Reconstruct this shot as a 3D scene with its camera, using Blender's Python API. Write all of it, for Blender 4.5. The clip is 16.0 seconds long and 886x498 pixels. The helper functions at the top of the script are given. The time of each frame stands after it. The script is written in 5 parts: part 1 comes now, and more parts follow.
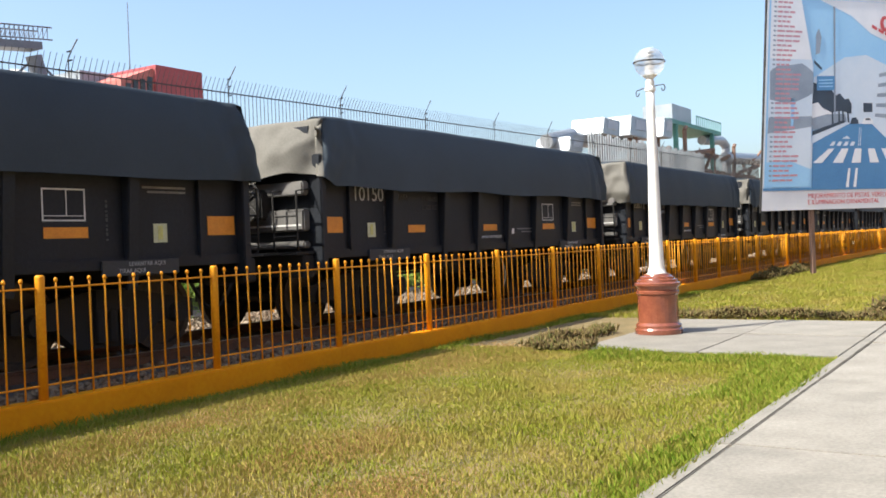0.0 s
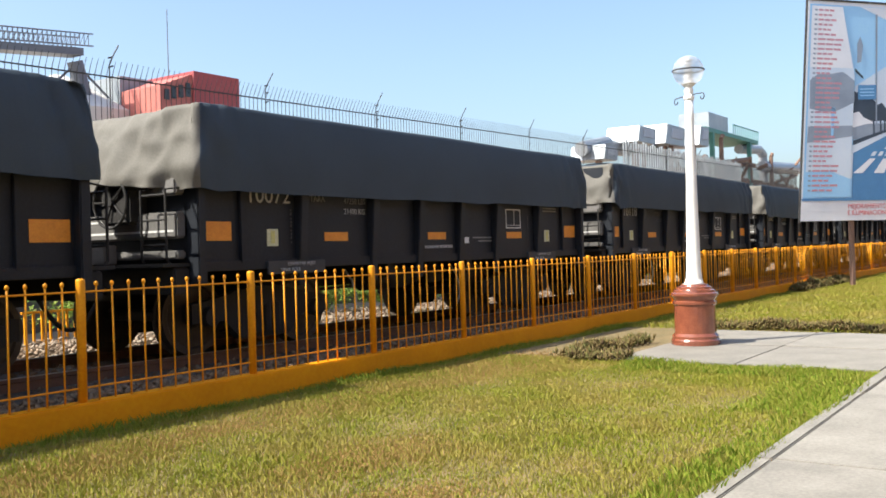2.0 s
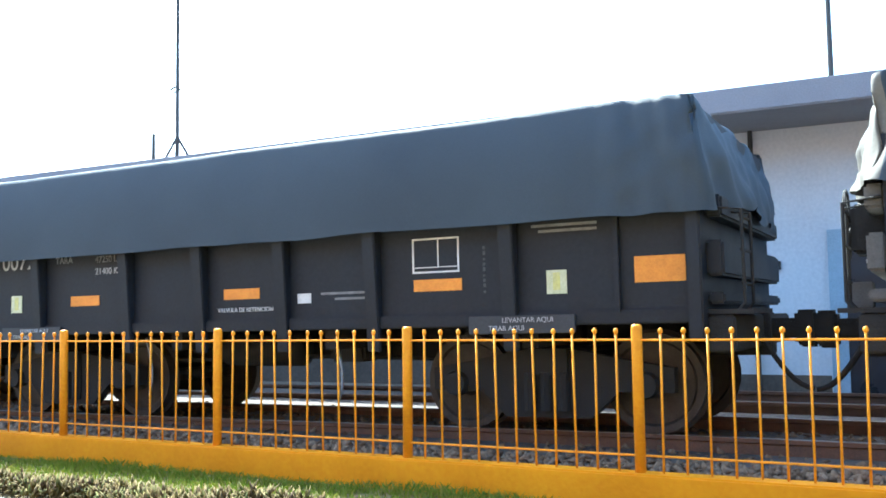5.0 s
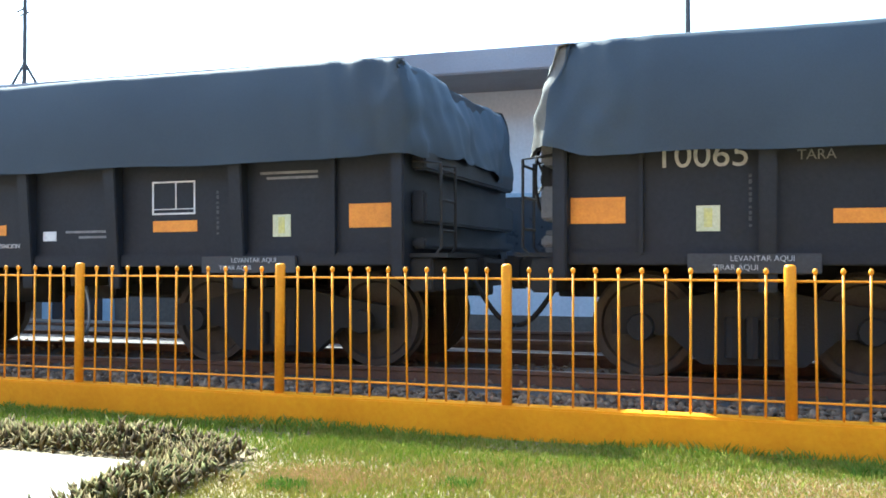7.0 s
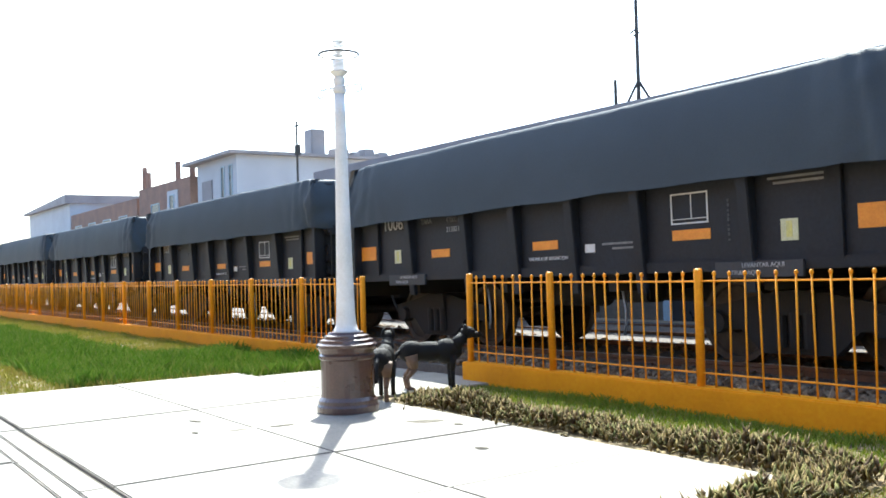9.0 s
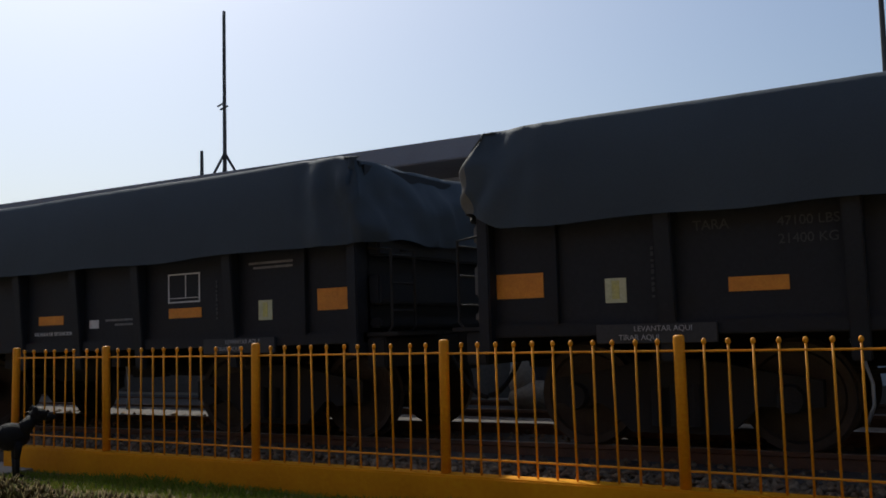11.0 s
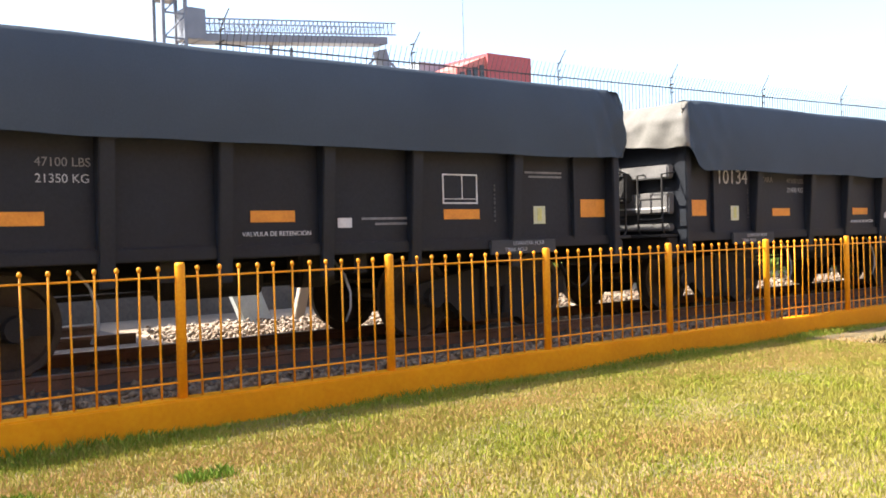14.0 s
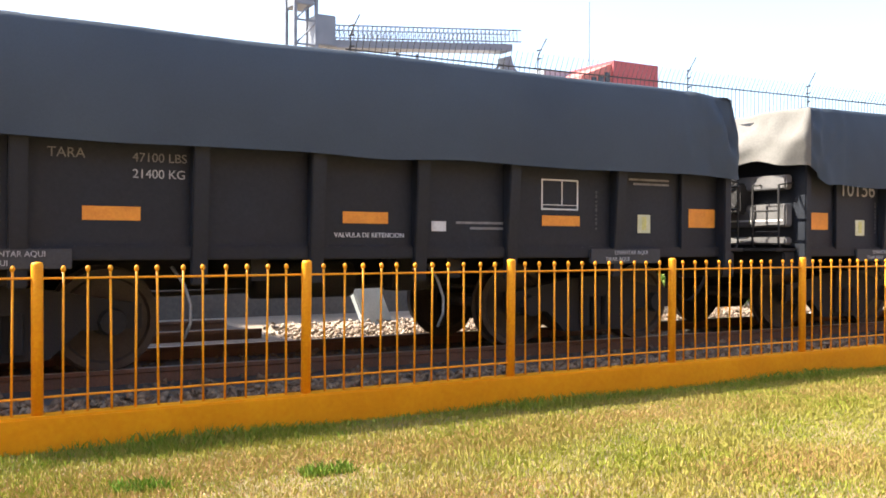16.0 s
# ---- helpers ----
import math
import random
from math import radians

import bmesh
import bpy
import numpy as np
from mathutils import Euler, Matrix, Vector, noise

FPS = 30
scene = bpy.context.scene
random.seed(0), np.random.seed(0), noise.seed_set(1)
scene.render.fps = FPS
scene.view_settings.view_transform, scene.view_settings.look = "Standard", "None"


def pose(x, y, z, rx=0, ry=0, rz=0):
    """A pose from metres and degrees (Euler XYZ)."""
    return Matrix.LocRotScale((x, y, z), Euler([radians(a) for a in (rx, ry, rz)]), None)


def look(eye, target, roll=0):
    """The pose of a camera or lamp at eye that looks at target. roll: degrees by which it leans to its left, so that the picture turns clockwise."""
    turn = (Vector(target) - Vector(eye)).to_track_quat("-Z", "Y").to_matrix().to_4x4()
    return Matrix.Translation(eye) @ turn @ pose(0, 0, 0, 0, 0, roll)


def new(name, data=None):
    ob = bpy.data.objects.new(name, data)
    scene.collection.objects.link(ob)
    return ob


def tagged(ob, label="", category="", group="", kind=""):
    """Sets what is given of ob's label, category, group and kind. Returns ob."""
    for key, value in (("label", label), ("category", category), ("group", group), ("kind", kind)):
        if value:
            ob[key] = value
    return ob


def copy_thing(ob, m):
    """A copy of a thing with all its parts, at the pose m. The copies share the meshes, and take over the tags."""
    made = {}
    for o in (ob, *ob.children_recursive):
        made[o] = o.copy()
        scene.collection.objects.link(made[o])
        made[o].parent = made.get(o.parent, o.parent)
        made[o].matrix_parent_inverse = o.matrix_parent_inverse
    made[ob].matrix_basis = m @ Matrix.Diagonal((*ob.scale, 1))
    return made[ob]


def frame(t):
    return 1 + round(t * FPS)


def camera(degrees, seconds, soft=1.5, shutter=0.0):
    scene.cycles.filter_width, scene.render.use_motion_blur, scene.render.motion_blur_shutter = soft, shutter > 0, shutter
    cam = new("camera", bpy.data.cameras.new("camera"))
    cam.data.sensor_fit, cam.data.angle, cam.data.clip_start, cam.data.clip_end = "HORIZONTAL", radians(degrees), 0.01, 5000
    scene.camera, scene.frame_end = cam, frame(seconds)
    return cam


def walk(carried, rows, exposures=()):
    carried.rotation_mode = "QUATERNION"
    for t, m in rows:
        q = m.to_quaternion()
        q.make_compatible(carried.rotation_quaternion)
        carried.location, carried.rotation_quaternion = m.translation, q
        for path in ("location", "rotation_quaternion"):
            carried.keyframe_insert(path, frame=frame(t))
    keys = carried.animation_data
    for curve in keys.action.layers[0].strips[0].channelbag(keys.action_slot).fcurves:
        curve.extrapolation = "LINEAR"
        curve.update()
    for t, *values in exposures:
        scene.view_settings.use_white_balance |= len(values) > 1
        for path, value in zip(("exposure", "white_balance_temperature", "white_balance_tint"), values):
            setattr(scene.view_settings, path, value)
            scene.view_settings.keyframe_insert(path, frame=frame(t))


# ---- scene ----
cam = camera(50.9, 16.0, 1.7)
PATH = [
    (0, (-0.752, -6.499, 1.321), (0.932, -5.419, 1.307), -2.2),
    (0.5, (-0.713, -6.456, 1.339), (0.957, -5.355, 1.326), -1.7),
    (1, (-0.74, -6.484, 1.329), (0.932, -5.387, 1.318), -1.9),
    (1.5, (-0.739, -6.47, 1.336), (0.936, -5.376, 1.326), -1.6),
    (2, (-0.753, -6.462, 1.33), (0.891, -5.325, 1.333), -1.6),
    (2.5, (-0.822, -6.359, 1.329), (0.644, -4.999, 1.342), -1.8),
    (3, (-0.947, -6.249, 1.346), (-0.097, -4.438, 1.357), -1.3),
    (3.5, (-1.393, -6.025, 1.298), (-1.515, -4.029, 1.256), -1.0),
    (4, (-1.957, -6.185, 1.253), (-2.762, -4.357, 1.149), -0.5),
    (4.5, (-1.927, -6.055, 1.241), (-3.026, -4.385, 1.221), -0.6),
    (5, (-1.915, -6.062, 1.265), (-2.833, -4.291, 1.408), -0.9),
    (7.5, (-2.001, -6.199, 1.208), (-2.642, -4.304, 1.204), -0.0),
    (8, (-2.025, -6.12, 1.269), (-3.348, -4.62, 1.231), -0.5),
    (8.2, (-2.101, -6.134, 1.237), (-3.626, -4.843, 1.228), -0.2),
    (10.3, (-2.051, -5.972, 1.273), (-3.726, -4.879, 1.333), -2.2),
    (10.5, (-2.028, -5.98, 1.277), (-3.616, -4.765, 1.325), -2.4),
    (10.7, (-1.979, -5.923, 1.309), (-3.417, -4.533, 1.415), -2.0),
    (11, (-1.872, -5.885, 1.265), (-2.887, -4.17, 1.436), -1.5),
    (11.5, (-1.351, -6.08, 1.243), (-1.371, -4.087, 1.403), -1.3),
    (11.7, (-1.03, -6.109, 1.285), (-0.723, -4.133, 1.364), -1.6),
    (12, (-0.669, -6.364, 1.318), (-0.023, -4.472, 1.377), -2.4),
    (12.5, (-0.711, -6.391, 1.329), (0.253, -4.639, 1.292), -2.8),
    (13, (-0.72, -6.411, 1.319), (0.426, -4.772, 1.294), -2.9),
    (13.5, (-0.73, -6.418, 1.3), (0.488, -4.832, 1.271), -2.2),
    (14, (-0.748, -6.385, 1.33), (0.473, -4.801, 1.301), -1.5),
    (14.5, (-0.789, -6.331, 1.295), (0.327, -4.672, 1.301), -1.7),
    (15, (-0.759, -6.338, 1.315), (0.238, -4.604, 1.314), -0.0),
    (15.5, (-0.754, -6.335, 1.316), (0.256, -4.609, 1.309), 0.1),
    (16, (-0.759, -6.333, 1.311), (0.252, -4.608, 1.3), 0.2),
]
EXPOSURES = [(0, 0.97, 6600, 8), (2.6, 0.97, 6600, 8), (3.0, 1.1, 6550, 9), (3.5, 1.7, 5700, 2), (4.0, 2.1, 5500, -2), (4.5, 2.4, 5500, -3), (5.0, 2.5, 5500, -3), (7.3, 2.3, 5500, -3), (8.2, 2.4, 5600, -2),
             (10.3, -0.15, 6400, 8), (11.0, -0.55, 6300, 7), (11.6, -0.65, 6400, 7), (12.0, -0.35, 6400, 8), (12.5, 0.42, 6600, 11), (13.0, 1.05, 6650, 11), (13.5, 1.7, 6650, 12), (16, 1.88, 6700, 12)]
walk(cam, [(t, look(eye, target, roll)) for t, eye, target, roll in PATH], EXPOSURES)

# ---- light ----
SUN_ELEV, SUN_AZ = radians(49), math.atan2(-0.83, 0.555)   # azimuth from +y towards +x
sun_from = Vector((math.cos(SUN_ELEV) * math.sin(SUN_AZ), math.cos(SUN_ELEV) * math.cos(SUN_AZ), math.sin(SUN_ELEV)))
world = bpy.data.worlds.new("sky")
scene.world = world
world.use_nodes = True
wn = world.node_tree.nodes
sky = wn.new("ShaderNodeTexSky")
sky.sky_type, sky.sun_disc = "NISHITA", False
sky.sun_elevation, sky.sun_rotation = SUN_ELEV, SUN_AZ
sky.air_density, sky.dust_density, sky.ozone_density = 1.0, 3.2, 3.2
wn["Background"].inputs[1].default_value = 0.15
world.node_tree.links.new(sky.outputs[0], wn["Background"].inputs[0])
sun_data = bpy.data.lights.new("sun", "SUN")
sun_data.energy, sun_data.angle, sun_data.color = 4.8, radians(0.6), (1.0, 0.95, 0.86)
sun = new("sun", sun_data)
sun.matrix_world = look(sun_from * 60, (0, 0, 0))


# ---- materials ----
def rgb(c):
    return (*c, 1.0)


def surface(name, base, dark=None, rough=0.7, metal=0.0, scale=6.0, fine=60.0, bump=0.15, spread=0.5, per_object=0.0, coat=0.0, spec=0.5, grain=0.35):
    """A procedural surface: two scales of colour variation, fine relief, and uneven gloss."""
    m = bpy.data.materials.new(name)
    m.use_nodes = True
    nt = m.node_tree
    n, l = nt.nodes, nt.links
    b = n["Principled BSDF"]
    geo = n.new("ShaderNodeTexCoord")
    big, small = n.new("ShaderNodeTexNoise"), n.new("ShaderNodeTexNoise")
    big.inputs["Scale"].default_value, small.inputs["Scale"].default_value = scale, fine
    big.inputs["Detail"].default_value, small.inputs["Detail"].default_value = 6, 4
    for t in (big, small):
        l.new(geo.outputs["Object"], t.inputs["Vector"])
    dark = dark or tuple(c * 0.6 for c in base)
    ramp = n.new("ShaderNodeValToRGB")
    ramp.color_ramp.elements[0].position, ramp.color_ramp.elements[1].position = 0.5 - spread / 2, 0.5 + spread / 2
    ramp.color_ramp.elements[0].color, ramp.color_ramp.elements[1].color = rgb(dark), rgb(base)
    l.new(big.outputs["Fac"], ramp.inputs["Fac"])
    mix = n.new("ShaderNodeMix")
    mix.data_type, mix.blend_type = "RGBA", "OVERLAY"
    mix.inputs["Factor"].default_value = grain
    l.new(ramp.outputs["Color"], mix.inputs["A"])
    l.new(small.outputs["Fac"], mix.inputs["B"])
    out = mix.outputs["Result"]
    if per_object:
        info, hsv, mp = n.new("ShaderNodeObjectInfo"), n.new("ShaderNodeHueSaturation"), n.new("ShaderNodeMapRange")
        mp.inputs["To Min"].default_value, mp.inputs["To Max"].default_value = 1 - per_object, 1 + per_object
        l.new(info.outputs["Random"], mp.inputs["Value"])
        l.new(mp.outputs["Result"], hsv.inputs["Value"])
        l.new(out, hsv.inputs["Color"])
        out = hsv.outputs["Color"]
    l.new(out, b.inputs["Base Color"])
    rr = n.new("ShaderNodeMapRange")
    rr.inputs["To Min"].default_value, rr.inputs["To Max"].default_value = max(rough - 0.12, 0.02), min(rough + 0.12, 1)
    l.new(big.outputs["Fac"], rr.inputs["Value"])
    l.new(rr.outputs["Result"], b.inputs["Roughness"])
    b.inputs["Metallic"].default_value = metal
    b.inputs["Coat Weight"].default_value = coat
    b.inputs["Specular IOR Level"].default_value = spec
    if bump:
        bp = n.new("ShaderNodeBump")
        bp.inputs["Strength"].default_value, bp.inputs["Distance"].default_value = bump, 0.02
        l.new(small.outputs["Fac"], bp.inputs["Height"])
        l.new(bp.outputs["Normal"], b.inputs["Normal"])
    return m


def islands(name, colours, rough=0.7, patch=0.0, patch_colours=(), thin=0.0):
    """Colour picked per loose piece of the mesh (stones, leaves, blades), with broad patches of a second palette."""
    m = bpy.data.materials.new(name)
    m.use_nodes = True
    nt = m.node_tree
    n, l = nt.nodes, nt.links
    b = n["Principled BSDF"]
    geo = n.new("ShaderNodeNewGeometry")

    def ramp_of(cols):
        r = n.new("ShaderNodeValToRGB")
        e = r.color_ramp.elements
        while len(e) < len(cols):
            e.new(0.5)
        for i, c in enumerate(cols):
            e[i].position, e[i].color = i / max(len(cols) - 1, 1), rgb(c)
        l.new(geo.outputs["Random Per Island"], r.inputs["Fac"])
        return r.outputs["Color"]
    out = ramp_of(colours)
    if patch:
        tc, noi, st = n.new("ShaderNodeTexCoord"), n.new("ShaderNodeTexNoise"), n.new("ShaderNodeMapRange")
        noi.inputs["Scale"].default_value, noi.inputs["Detail"].default_value = patch, 5
        l.new(tc.outputs["Object"], noi.inputs["Vector"])
        st.inputs["From Min"].default_value, st.inputs["From Max"].default_value = 0.42, 0.62
        l.new(noi.outputs["Fac"], st.inputs["Value"])
        mx = n.new("ShaderNodeMix")
        mx.data_type = "RGBA"
        l.new(st.outputs["Result"], mx.inputs["Factor"])
        l.new(out, mx.inputs["A"])
        l.new(ramp_of(patch_colours), mx.inputs["B"])
        out = mx.outputs["Result"]
    l.new(out, b.inputs["Base Color"])
    b.inputs["Roughness"].default_value = rough
    if thin:
        b.inputs["Specular IOR Level"].default_value = 0.08
        back, both = n.new("ShaderNodeBsdfTranslucent"), n.new("ShaderNodeMixShader")
        both.inputs[0].default_value = thin
        l.new(out, back.inputs["Color"])
        l.new(b.outputs[0], both.inputs[1])
        l.new(back.outputs[0], both.inputs[2])
        l.new(both.outputs[0], n["Material Output"].inputs[0])
    return m


def thin_glass(name):
    """A thin clear shell: lets light straight through, with a slight haze and gloss."""
    m = bpy.data.materials.new(name)
    m.use_nodes = True
    n, l = m.node_tree.nodes, m.node_tree.links
    n.remove(n["Principled BSDF"])
    clear, gloss, haze = n.new("ShaderNodeBsdfTransparent"), n.new("ShaderNodeBsdfGlossy"), n.new("ShaderNodeBsdfTranslucent")
    clear.inputs[0].default_value, haze.inputs[0].default_value = (0.97, 0.97, 0.97, 1), (0.9, 0.9, 0.88, 1)
    gloss.inputs["Roughness"].default_value = 0.05
    a, b = n.new("ShaderNodeMixShader"), n.new("ShaderNodeMixShader")
    a.inputs[0].default_value, b.inputs[0].default_value = 0.3, 0.07
    l.new(clear.outputs[0], a.inputs[1])
    l.new(haze.outputs[0], a.inputs[2])
    l.new(a.outputs[0], b.inputs[1])
    l.new(gloss.outputs[0], b.inputs[2])
    l.new(b.outputs[0], n["Material Output"].inputs[0])
    return m


